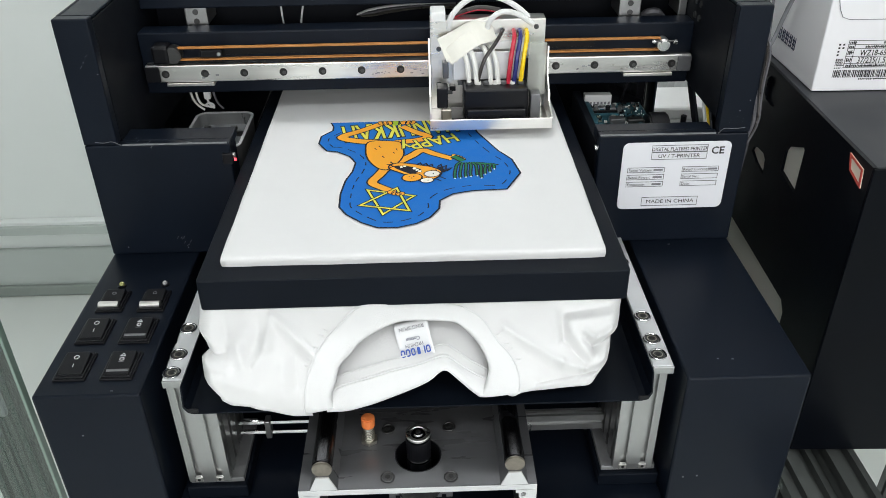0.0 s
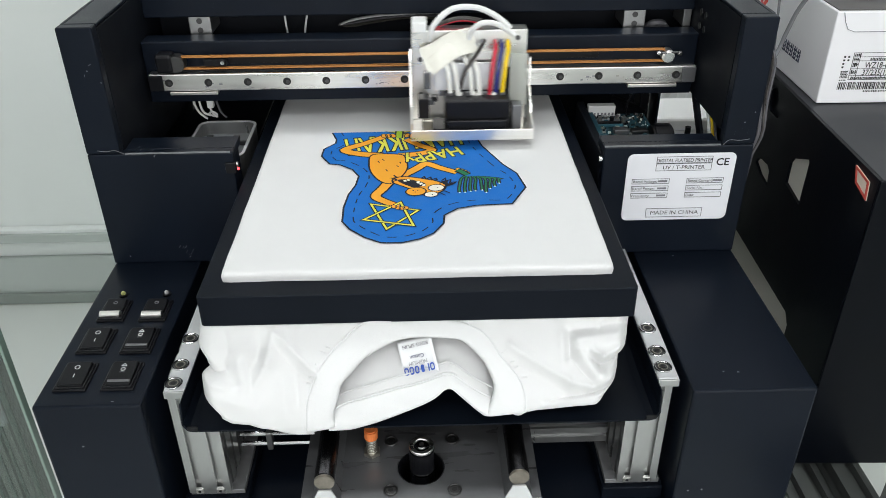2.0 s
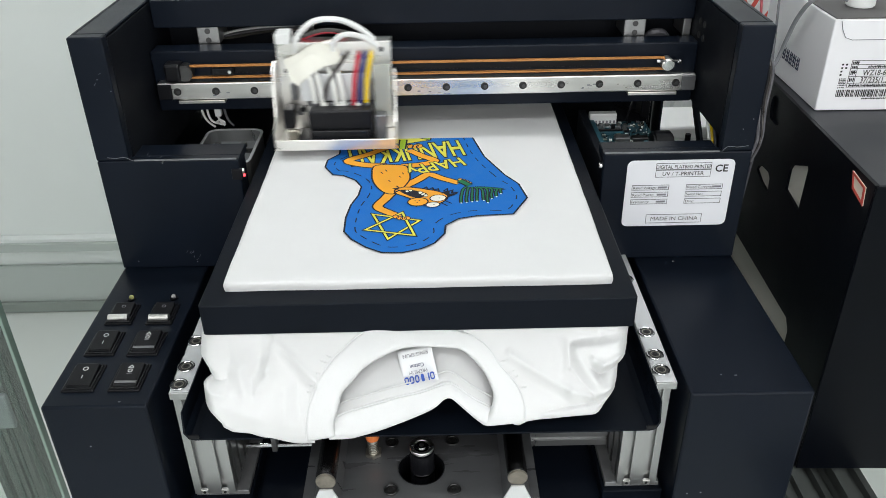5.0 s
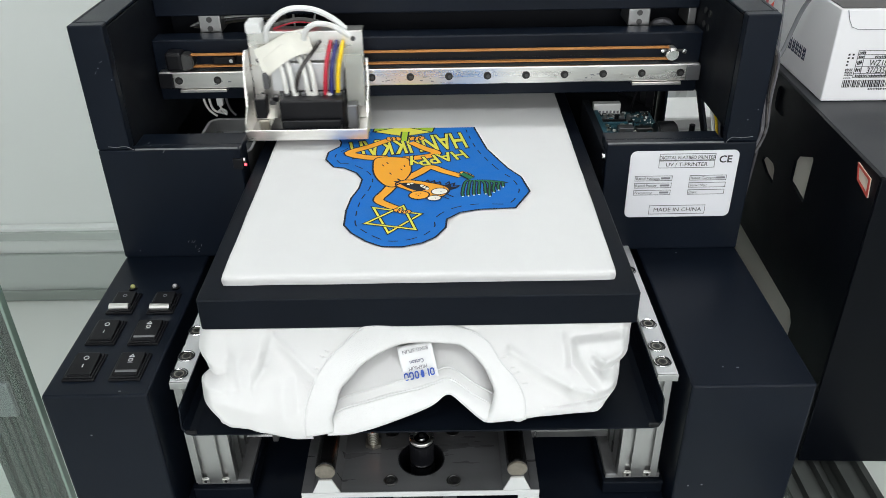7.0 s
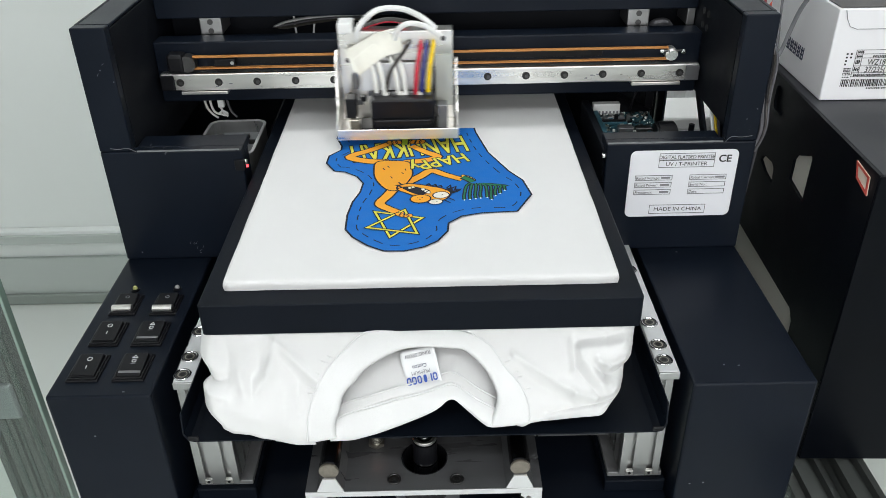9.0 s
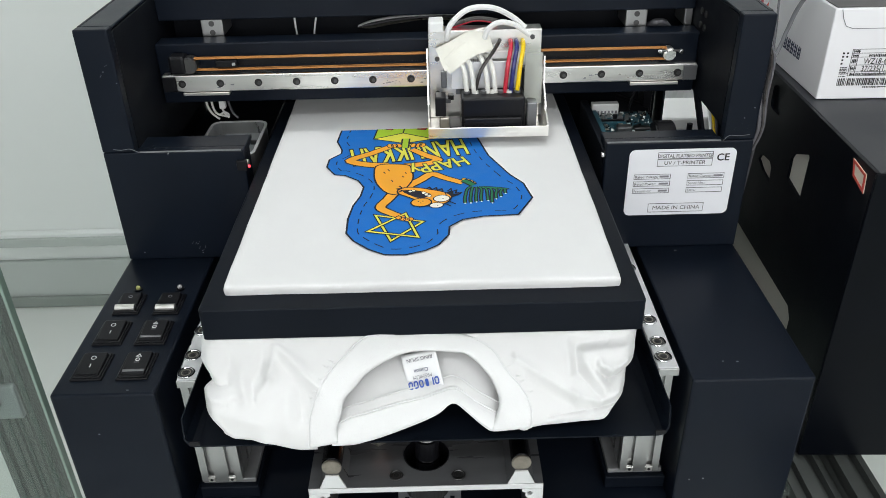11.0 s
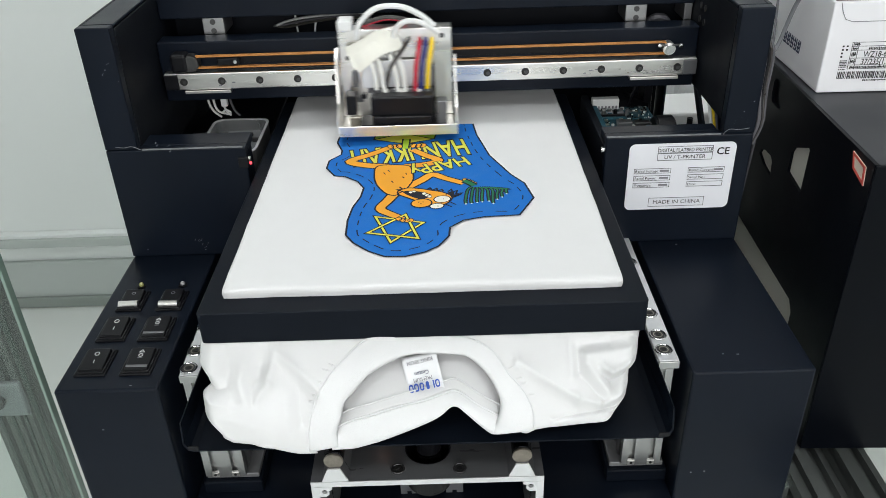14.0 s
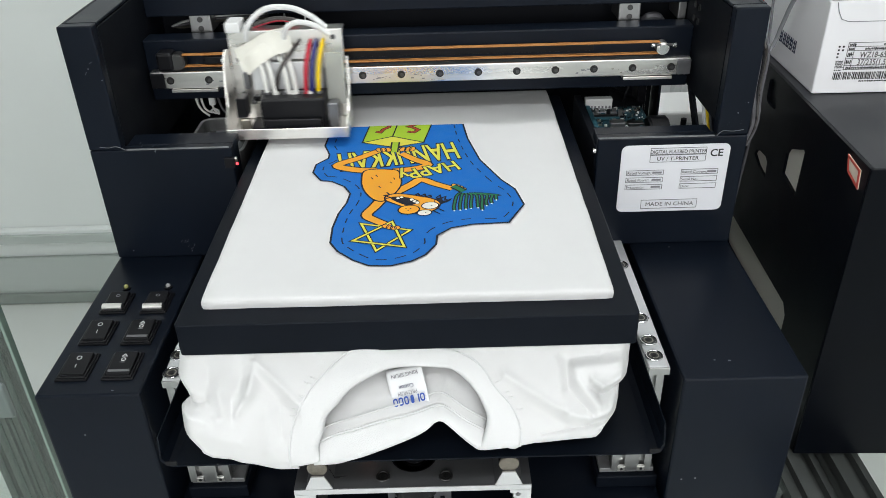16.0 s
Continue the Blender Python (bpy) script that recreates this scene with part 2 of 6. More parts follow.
def tube(pts, r, n=6, seg=10, flat=1.0, bm=None, idx=0, up=Vector((0, 0, 1)), ends=0.0):
    """A tube along a smooth line; flat below 1 squeezes it into a ribbon; ends narrows this share of it at both ends."""
    target = bm or bmesh.new()
    line = curve_points(pts, n)
    rings = []
    for i, p in enumerate(line):
        t = (line[min(i + 1, len(line) - 1)] - line[max(i - 1, 0)]).normalized()
        s = t.cross(up)
        s = s.normalized() if s.length > 1e-4 else Vector((1, 0, 0))
        u = s.cross(t).normalized()
        g = min(i, len(line) - 1 - i) / max(1, len(line) - 1)
        g = 0.35 + 0.65 * min(1.0, g / ends) if ends else 1.0
        rings.append([target.verts.new(p + s * math.cos(a) * r * g + u * math.sin(a) * r * flat) for a in (2 * math.pi * k / seg for k in range(seg))])
    for a, b in zip(rings, rings[1:]):
        for k in range(seg):
            f = target.faces.new((a[k], a[(k + 1) % seg], b[(k + 1) % seg], b[k]))
            f.material_index, f.smooth = idx, True
    for ring in (rings[0], rings[-1]):
        target.faces.new(ring).material_index = idx
    return target


def plate(outline, axis, a, b, holes=(), bev=0.0, bm=None, idx=0):
    """A flat outline (2D) with holes, given thickness from a to b along axis. For y the outline is x, z; for z it is x, y; for x it is y, z."""
    def place(u, v, w):
        return {"x": (w, u, v), "y": (u, w, v), "z": (u, v, w)}[axis]
    target = bm or bmesh.new()
    t = bmesh.new()
    edges = []
    for loop in (outline, *holes):
        vs = [t.verts.new(place(u, v, a)) for u, v in loop]
        edges += [t.edges.new((vs[i], vs[(i + 1) % len(vs)])) for i in range(len(vs))]
    bmesh.ops.triangle_fill(t, use_beauty=True, use_dissolve=True, edges=edges)
    got = bmesh.ops.extrude_face_region(t, geom=list(t.faces))
    d = Vector(place(0, 0, b)) - Vector(place(0, 0, a))
    bmesh.ops.translate(t, verts=[e for e in got["geom"] if isinstance(e, bmesh.types.BMVert)], vec=d)
    if bev:
        bmesh.ops.recalc_face_normals(t, faces=t.faces)
        bmesh.ops.bevel(t, geom=[e for e in t.edges if len(e.link_faces) == 2 and e.calc_face_angle(0) > 1.0], offset=bev, segments=1, affect="EDGES")
    join(target, t, idx)
    return target


def rounded(x0, x1, y0, y1, r, n=5):
    out = []
    for cx, cy, s in ((x1 - r, y1 - r, 0), (x0 + r, y1 - r, 90), (x0 + r, y0 + r, 180), (x1 - r, y0 + r, 270)):
        out += [(cx + r * math.cos(radians(s + 90 * k / n)), cy + r * math.sin(radians(s + 90 * k / n))) for k in range(n + 1)]
    return out


def ring(cx, cy, r, n=16, sx=1.0):
    return [(cx + r * sx * math.cos(2 * math.pi * k / n), cy + r * math.sin(2 * math.pi * k / n)) for k in range(n)]


def letters(text, size, place, depth=0.0, squeeze=1.0, center=True, bm=None, idx=0, bold=0.012):
    """Text as a flat mesh, moved by the matrix place (x right, y up of the text)."""
    c = bpy.data.curves.new("text", "FONT")
    c.body, c.size, c.extrude, c.resolution_u, c.offset = text, size, depth, 3, size * bold
    c.align_x = "CENTER" if center else "LEFT"
    ob = bpy.data.objects.new("text", c)
    scene.collection.objects.link(ob)
    bpy.context.view_layer.update()
    me = ob.evaluated_get(bpy.context.evaluated_depsgraph_get()).to_mesh()
    b = bmesh.new()
    b.from_mesh(me)
    bpy.data.objects.remove(ob)
    bmesh.ops.transform(b, matrix=place @ Matrix.Diagonal((squeeze, 1, 1, 1)), verts=b.verts)
    target = bm or bmesh.new()
    join(target, b, idx)
    return target


# ---- the room ----
solo("floor", box(-3.2, 3.2, -3.0, 1.282, -0.05, 0.0), FLOOR, "pale polished floor of large tiles", "floor", kind="structure")
solo("wall_north", box(-3.2, 3.2, 1.222, 1.322, 0.0, 2.8), WALL, "plain off-white painted wall", "wall", kind="structure")
solo("wall_south", plate([(-3.2, 0.0), (3.2, 0.0), (3.2, 2.8), (-3.2, 2.8)], "y", -3.1, -3.0, [[(-1.1, 1.0), (1.7, 1.0), (1.7, 2.5), (-1.1, 2.5)]]), WALL, "plain off-white painted wall", "wall", kind="structure")
solo("wall_west", box(-3.3, -3.2, -3.0, 1.222, 0.0, 2.8), WALL, "plain off-white painted wall", "wall", kind="structure")
solo("wall_east", box(3.2, 3.3, -3.0, 1.222, 0.0, 2.8), WALL, "plain off-white painted wall", "wall", kind="structure")
solo("ceiling", box(-3.3, 3.3, -3.1, 1.322, 2.8, 2.9), CEIL, "plain white ceiling", "ceiling", kind="structure")
solo("baseboard", box(-3.2, 3.2, 1.205, 1.220, 0.002, 0.155, 0.004), TRIM, "grey-white skirting board along the wall", "skirting", kind="structure")
# shadow gap between skirting and floor, built as a darker strip
solo("baseboard_shadow_strip", box(-3.2, 3.2, 1.190, 1.204, 0.002, 0.036, 0.003), mat("shadow_gap_grey", (0.25, 0.28, 0.26), 0.5, 0, 5, 0.06, 0.03), "darker grey strip for the shadow gap below the skirting", "skirting", kind="structure")
trunk = solo("trim", box(-3.2, 3.2, 1.194, 1.220, 0.205, 0.252, 0.003), WALL, "white cable trunking with a lid groove", "trunking", kind="structure")
part("lid", box(-3.2, 3.2, 1.182, 1.1935, 0.216, 0.242, 0.0015), TRIM, trunk)

win = thing("window_1", (0.3, -3.05, 1.0), "white-framed office window with clear panes", "window", kind="structure")
part("window_frame", plate([(-1.099, 1.001), (1.699, 1.001), (1.699, 2.499), (-1.099, 2.499)], "y", -3.09, -3.05, [[(-1.04, 1.06), (0.27, 1.06), (0.27, 2.44), (-1.04, 2.44)], [(0.33, 1.06), (1.64, 1.06), (1.64, 2.44), (0.33, 2.44)]]), WHITE_PL, win)
for x0 in (-1.039, 0.331):
    pane = part("pane", box(x0, x0 + 1.308, -3.075, -3.070, 1.061, 2.439), GLASS, win)
    pane.visible_shadow = False
# assumed fittings, out of view, round the three overhead lamps
for lx, ly in ((-0.8, -1.45), (0.8, -1.45), (0.0, 0.35)):
    lamp = thing("assumed_ceiling_light", (lx, ly, 2.8), "unseen ceiling light, added: white, slim, rectangular, with a frosted diffuser", "ceiling light", "ceiling lights")
    part("housing", box(lx - 0.64, lx + 0.64, ly - 0.18, ly + 0.18, 2.765, 2.8, 0.006), WHITE_PL, lamp)
    part("diffuser", box(lx - 0.61, lx + 0.61, ly - 0.155, ly + 0.155, 2.752, 2.763, 0.003), LAMP, lamp)

# ---- the table ----
TZ = 0.757


def profile(x0, x1, y0, y1, z0, z1, along, slots, d=0.006, w=0.004):
    """Square aluminium extrusion with open slots cut along its sides. slots: number across the wide side."""
    bm = bmesh.new()
    if along == "y":
        u0, u1, v0, v1 = x0, x1, z0, z1
    elif along == "z":
        u0, u1, v0, v1 = x0, x1, y0, y1
    else:
        u0, u1, v0, v1 = y0, y1, z0, z1
    wide = (u1 - u0) >= (v1 - v0)
    n = slots
    pts = []
    def side(p, q, inward, k):
        p, q, inward = Vector(p), Vector(q), Vector(inward)
        t = (q - p).normalized()
        L = (q - p).length
        res = [p]
        for i in range(k):
            c = p + t * L * (i + 0.5) / k
            res += [c - t * w, c - t * w + inward * d, c + t * w + inward * d, c + t * w]
        return res
    ku, kv = (n, 1) if wide else (1, n)
    pts += side((u0, v0), (u1, v0), (0, 1), ku) + side((u1, v0), (u1, v1), (-1, 0), kv) + side((u1, v1), (u0, v1), (0, -1), ku) + side((u0, v1), (u0, v0), (1, 0), kv)
    flat = [(p.x, p.y) for p in pts]
    if along == "y":
        return plate(flat, "y", y0, y1)
    if along == "z":
        return plate(flat, "z", z0, z1)
    return plate(flat, "x", x0, x1)


table = thing("work_table", (0.1, 0.0, 0.0), "aluminium extrusion work table with a glass top", "table")
part("tabletop", box(-0.312, 0.352, -0.26, 0.34, TZ - 0.010, TZ - 0.001, 0.001), GLASS, table, "clear glass sheet")
for px0 in (0.353, 0.88):
    part("rail", profile(px0, px0 + 0.089, -0.45, 0.34, TZ - 0.041, TZ - 0.001, "y", 4, 0.030, 0.0046), TALU, table)
part("side_rail", profile(-0.310, -0.285, -0.26, 0.34, TZ - 0.052, TZ - 0.012, "y", 1), TALU, table)
for ry in (-0.255, 0.30):
    part("cross_rail", profile(-0.284, 0.352, ry, ry + 0.04, TZ - 0.052, TZ - 0.012, "x", 1), TALU, table)
for lx in (-0.310, 0.355, 0.93):
    for ly in (-0.25, 0.295):
        part("leg", profile(lx, lx + 0.04, ly, ly + 0.04, 0.0, TZ - 0.053, "z", 1), TALU, table)

# ---- glass cabinet beside the table ----
cab = thing("glass_cabinet", (-0.6, -0.2, 0.0), "aluminium framed cabinet with a clear glass front", "cabinet")
part("glass_pane", box(-0.98, -0.393, -0.206, -0.200, 0.02, 1.06, 0.001), GLASS, cab, "clear greenish glass pane")
for px0 in (-0.482, -0.95):
    part("post", profile(px0, px0 + 0.042, -0.17, -0.135, 0.0, 1.0, "z", 2, 0.013, 0.0030), TALU, cab)
part("cross_rail", profile(-0.907, -0.483, -0.165, -0.14, 0.775, 0.80, "x", 1), TALU, cab)
GASKET_AND_SLOT = mat("gasket_and_slot_shade", (0.030, 0.045, 0.038), 0.4, 0, 40, 0.2, 0.05)
part("gasket", box(-0.4165, -0.4105, -0.1995, -0.1965, 0.02, 1.06, 0.0008), GASKET_AND_SLOT, cab, "dark rubber gasket behind the glass")
part("gasket", box(-0.3955, -0.3925, -0.2075, -0.1985, 0.02, 1.06, 0.0006), mat("polished_glass_edge", (0.22, 0.30, 0.26), 0.15, 0, 20, 0.1, 0), cab, "greenish polished edge of the glass")
part("corner_brace", tube([(-0.445, -0.160, 0.842), (-0.520, -0.160, 0.750)], 0.011, 1, 4, 0.8), TALU, cab, "diagonal aluminium brace")
# dark strips on the post's face stand in for shade in its slots
for x in (-0.4740, -0.4600, -0.4470):
    part("slot_shadow_strip", box(x - 0.0016, x + 0.0016, -0.1722, -0.1702, 0.02, 0.795, 0.0003), GASKET_AND_SLOT, cab)
part("bracket", box(-0.49, -0.437, -0.178, -0.1705, 0.80, 0.845, 0.003), ALU_DARK, cab, "cast corner bracket")
part("bolt", cyl((-0.463, -0.184, 0.823), (-0.463, -0.1785, 0.823), 0.008, 14), SCREW, cab)

# ---- the printer ----
XL, XR, YT, YC, ZC, ZT = -0.3175, 0.3135, -0.1023, -0.3141, 0.948, 1.1885
YB = 0.25
pr = thing("flatbed_printer", (0.0, -0.1, TZ), "black powder-coated flatbed garment printer on the table", "printer")

# consoles left and right of the bed
left = part("left_console", box(XL, -0.231, YC, YT + 0.03, TZ, ZC, 0.0022), BLACK, pr, "black console with rocker switches")
right = part("right_console", box(0.2116, XR, YC, YT + 0.03, TZ, ZC, 0.0022), BLACK, pr)
# towers: lower boxes, posts, side plates
part("left_front_panel", box(XL, -0.182, YT, YT + 0.012, ZC + 0.0005, 1.069, 0.0015), BLACK, pr)
part("left_ledge", box(-0.286, -0.1825, YT + 0.0125, YT + 0.04, 1.060, 1.0685, 0.001), BLACK, pr)
part("left_inner_side", box(-0.190, -0.182, YT + 0.0125, -0.025, 0.83, 1.0140, 0.001), BLACK_IN, pr)
part("side_tab", plate([(YT + 0.0125, 1.0145), (-0.0600, 1.0145), (-0.0600, 1.0580), (-0.0680, 1.0660), (YT + 0.0125, 1.0580)], "x", -0.1900, -0.1860), BLACK, pr)
part("right_front_panel", box(0.170, XR, YT, YT + 0.012, ZC + 0.0005, 1.067, 0.0015), BLACK, pr)
part("right_ledge", box(0.1705, 0.282, YT + 0.0125, YT + 0.03, 1.056, 1.0665, 0.001), BLACK, pr)
part("right_inner_side", box(0.170, 0.178, YT + 0.0125, 0.05, 0.83, 1.054, 0.001), BLACK_IN, pr)
part("left_post", box(XL, -0.286, YT, YT + 0.012, 1.0695, ZT, 0.0015), BLACK, pr)
part("right_post", box(0.283, XR, YT, YT + 0.012, 1.0675, ZT, 0.0015), BLACK, pr)
part("left_side_plate", box(XL, XL + 0.003, YT + 0.0125, YB, TZ, ZT, 0.001), BLACK, pr)
SIDE_GAP = [(0.0, 0.93), (0.21, 0.93), (0.21, 1.074), (0.0, 1.074)]
part("right_side_plate", plate([(YT + 0.0125, TZ), (YB, TZ), (YB, ZT), (YT + 0.0125, ZT)], "x", XR - 0.003, XR, [SIDE_GAP]), BLACK, pr)
part("left_inner_plate", box(-0.289, -0.286, YT + 0.0125, YB, 1.03, ZT - 0.004, 0.0008), BLACK_IN, pr)
part("right_inner_plate", plate([(YT + 0.0125, 1.078), (YB, 1.078), (YB, ZT - 0.004), (YT + 0.0125, ZT - 0.004)], "x", 0.283, 0.286), BLACK_IN, pr)
part("inner_strut", plate([(-0.0620, 1.031), (-0.0440, 1.031), (0.0060, 1.0775), (-0.0120, 1.0775)], "x", 0.283, 0.286), BLACK_IN, pr)
part("left_cap", box(XL + 0.0035, -0.286, YT + 0.0125, YB, ZT - 0.003, ZT, 0.0008), BLACK, pr)
part("right_cap", box(0.283, XR - 0.0035, YT + 0.0125, YB, ZT - 0.003, ZT, 0.0008), BLACK, pr)
# worn bright seams where the bent sheets meet
part("seam", box(-0.2815, -0.184, YT - 0.0006, YT + 0.001, 1.0690, 1.0702), EDGE, pr, "bare metal edge of the folded sheet")
part("seam", box(0.1705, 0.281, YT - 0.0006, YT + 0.001, 1.0670, 1.0682), EDGE, pr, "bare metal edge of the folded sheet")
part("weld", tube([(-0.306, YT - 0.001, 1.0735), (-0.298, YT - 0.001, 1.0725), (-0.290, YT - 0.001, 1.0735), (-0.2825, YT - 0.0004, 1.0695)], 0.0003, 4, 6), EDGE, pr, "rough weld line")
part("weld", tube([(0.283, YT - 0.001, 1.0675), (0.288, YT - 0.001, 1.0725), (0.298, YT - 0.001, 1.0720), (0.308, YT - 0.0004, 1.0730)], 0.0003, 4, 6), EDGE, pr, "rough weld line")
# cover at the back
part("rear_beam", box(-0.2855, 0.2825, 0.036, 0.05, 1.158, ZT - 0.002, 0.001), BLACK, pr)
part("rear_cover", box(-0.2855, 0.2825, 0.0505, YB, ZT - 0.006, ZT - 0.002, 0.001), BLACK, pr)
part("rear_wall", plate([(XL + 0.004, TZ), (XR - 0.004, TZ), (XR - 0.004, 1.18), (XL + 0.004, 1.18)], "y", YB - 0.004, YB,
                        [[(-0.17, 0.99), (0.155, 0.99), (0.155, 1.068), (-0.17, 1.068)]]), BLACK_IN, pr)
part("inner_back", box(-0.2855, 0.2825, 0.085, 0.088, 1.085, 1.157, 0.0005), BLACK_IN, pr)
part("inner_floor", box(-0.285, -0.191, -0.060, YB - 0.005, 1.010, 1.014, 0.0005), BLACK_IN, pr)
part("electronics_floor", box(0.1785, 0.262, -0.09, 0.09, 1.000, 1.004, 0.0005), BLACK_IN, pr)
part("base", box(-0.2305, 0.211, -0.326, YB - 0.005, TZ, 0.800, 0.0015), BLACK, pr)
part("bed_back", box(-0.17, 0.15, 0.12, 0.124, 0.801, 0.985, 0.0008), BLACK_IN, pr)

# beam with its rail
part("beam", box(-0.2855, 0.2825, 0.009, 0.035, 1.077, 1.141, 0.0015), BLACK, pr)
rail = part("linear_rail", box(-0.280, 0.280, -0.004, 0.0085, 1.0935, 1.1115, 0.0012), RAILSTEEL, pr, "bright ground steel linear rail")
for k in range(14):
    x = -0.26 + 0.04 * k
    part("rail_bolt", cyl((x, -0.0047, 1.1025), (x, -0.0038, 1.1025), 0.0040, 16), DARKH, rail, "dark recessed rail bolt")
    part("bolt_socket", cyl((x + 0.0008, -0.0052, 1.1020), (x + 0.0008, -0.0048, 1.1020), 0.0020, 8), SCREW, rail)
random.seed(31)
for cx, n in ((-0.040, 9), (-0.006, 4), (0.166, 6), (0.205, 3), (-0.215, 4)):
    for k in range(n):
        x, z, s = cx + random.uniform(-0.009, 0.009), 1.1005 + random.uniform(-0.003, 0.002), random.uniform(0.0004, 0.0017)
        part("smudge", box(x - s, x + s, -0.0046, -0.0041, z - s * 0.35, z + s * 0.35), WASHER if cx == 0.205 else ALU_DARK, rail)
for x in (-0.28, 0.2655):
    part("end_stop", box(x, x + 0.0145, -0.0065, -0.0042, 1.0945, 1.1105, 0.001), BLACK_PL if x < 0 else DULL, rail)
part("stop_strip", box(-0.2605, -0.2120, -0.005, 0.0085, 1.0895, 1.0928, 0.0004), STEEL, pr)
part("stop_strip", box(0.211, 0.262, -0.005, 0.0085, 1.0895, 1.0928, 0.0004), STEEL, pr)
for k, z in enumerate((1.1285, 1.1165)):
    part("belt", box(-0.246, 0.246, -0.0025, 0.0020, z - 0.0008, z + 0.0008, 0.0002), BELT, pr, "amber toothed drive belt")
# dark strip behind the belts, put there as their shadow on the beam
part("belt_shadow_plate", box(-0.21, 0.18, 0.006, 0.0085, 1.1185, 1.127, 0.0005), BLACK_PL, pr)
motor = part("belt_pulley", cyl((-0.249, -0.008, 1.1225), (-0.249, 0.006, 1.1225), 0.0085, 24, bev=0.001), SCREW, pr, "toothed drive pulley", smooth=False)
part("pulley_block", box(-0.269, -0.252, -0.010, 0.008, 1.114, 1.133, 0.003), BLACK_PL, pr)
idler = part("idler_pulley", cyl((0.249, -0.007, 1.1225), (0.249, 0.006, 1.1225), 0.0065, 24, bev=0.001), STEEL, pr, "bright idler pulley on a tension bolt")
part("pulley_flange", cyl((0.249, -0.0095, 1.1225), (0.249, -0.0072, 1.1225), 0.0050, 20), CHROME, idler)
part("tension_bolt", cyl((0.2400, -0.006, 1.1265), (0.2600, -0.006, 1.1265), 0.0012, 10), SCREW, idler)
part("tension_nut", cyl((0.2585, -0.006, 1.1255), (0.2625, -0.006, 1.1255), 0.0026, 10, bev=0.0008), CHROME, idler)
part("tension_nut", cyl((0.2365, -0.006, 1.1260), (0.2405, -0.006, 1.1260), 0.0024, 10, bev=0.0008), CHROME, idler)
part("belt_clamp", box(-0.222, -0.200, -0.003, 0.007, 1.1185, 1.1262, 0.001), BLACK_PL, pr)
part("clamp_screw", cyl((-0.203, -0.0045, 1.1225), (-0.203, -0.003, 1.1225), 0.002, 10), CHROME, pr)
# brackets in the slot above the beam
for x in (-0.231, 0.222):
    br = part("bracket", box(x - 0.0115, x + 0.0115, 0.040, 0.080, 1.139, 1.157, 0.001), ALU, pr, "bright folded bracket")
    part("bracket_screw", cyl((x, 0.0388, 1.153), (x, 0.0398, 1.153), 0.003, 12), SCREW, br)
    part("bracket_screw", cyl((x, 0.0388, 1.1435), (x, 0.0398, 1.1435), 0.003, 12), SCREW, br)
part("end_bracket", box(0.2735, 0.2820, 0.0405, 0.078, 1.139, 1.157, 0.001), ALU, pr)
for z in (1.148, 1.162):
    for x in (0.2815,):
        part("wall_screw", cyl((x, 0.012, z), (x + 0.001, 0.012, z), 0.0035, 12), SCREW, pr)
        part("wall_screw", cyl((x, -0.002, z), (x + 0.001, -0.002, z), 0.0035, 12), SCREW, pr)
part("cable_loop", tube([(0.238, 0.062, 1.128), (0.245, 0.055, 1.138), (0.256, 0.055, 1.138), (0.264, 0.06, 1.128)], 0.0045, 6, 8), GREYW, pr)

for x, dx in ((-0.1475, 0.001), (-0.1235, -0.003)):
    part("slot_wire", tube([(x + dx * 2, 0.072, 1.118), (x + dx, 0.068, 1.136), (x, 0.070, 1.150), (x - dx, 0.078, 1.162)], 0.0011, 5, 8), WHITE_PL, pr, "thin white wire behind the beam")
# cleaning station at the left
cap = part("cleaning_tray", plate(rounded(-0.2460, -0.1840, -0.058, 0.036, 0.012), "z", 1.0145, 1.043, [rounded(-0.2436, -0.1864, -0.0556, 0.0336, 0.010)]), ALU, pr, "grey oval cleaning tray")
part("tray_rim", plate(rounded(-0.2466, -0.1834, -0.0586, 0.0366, 0.0125), "z", 1.0431, 1.0440, [rounded(-0.2436, -0.1864, -0.0556, 0.0336, 0.010)]), ALU_B, cap)
part("tray_floor", plate(rounded(-0.2434, -0.1866, -0.0554, 0.0334, 0.0098), "z", 1.0150, 1.030), mat("tray_grey", (0.20, 0.21, 0.22), 0.4), cap)
for x, y in ((-0.234, 0.020), (-0.205, 0.018), (-0.215, -0.004), (-0.196, 0.002)):
    part("tray_stud", box(x - 0.0035, x + 0.0035, y - 0.002, y + 0.002, 1.0302, 1.0345, 0.0006), SCREW, cap)
for x0, x1, x2, z2, m in ((-0.2520, -0.2490, -0.2400, 1.0440, TUBEW), (-0.2460, -0.2440, -0.2360, 1.0480, TUBEW), (-0.2360, -0.2345, -0.2290, 1.0455, TUBEW), (-0.2270, -0.2250, -0.2190, 1.0450, GREYW)):
    part("cable", tube([(x0, 0.046, 1.088), (x0 - 0.001, 0.045, 1.066), (x1, 0.044, 1.052), (x2, 0.043, z2)], 0.0013, 6, 8), m, pr, "thin pale cable")
part("cable_tie", tube([(-0.238, 0.043, 1.050), (-0.233, 0.041, 1.053), (-0.229, 0.043, 1.049), (-0.233, 0.045, 1.046), (-0.238, 0.043, 1.050)], 0.0011, 6, 8), WHITE_PL, pr)
part("connector", box(-0.2380, -0.2310, 0.040, 0.047, 1.0570, 1.0680, 0.001), WHITE_PL, pr)
sensor = part("sensor", box(-0.190, -0.180, YT - 0.0025, YT + 0.001, 1.048, 1.059, 0.0008), BLACK_PL, pr)
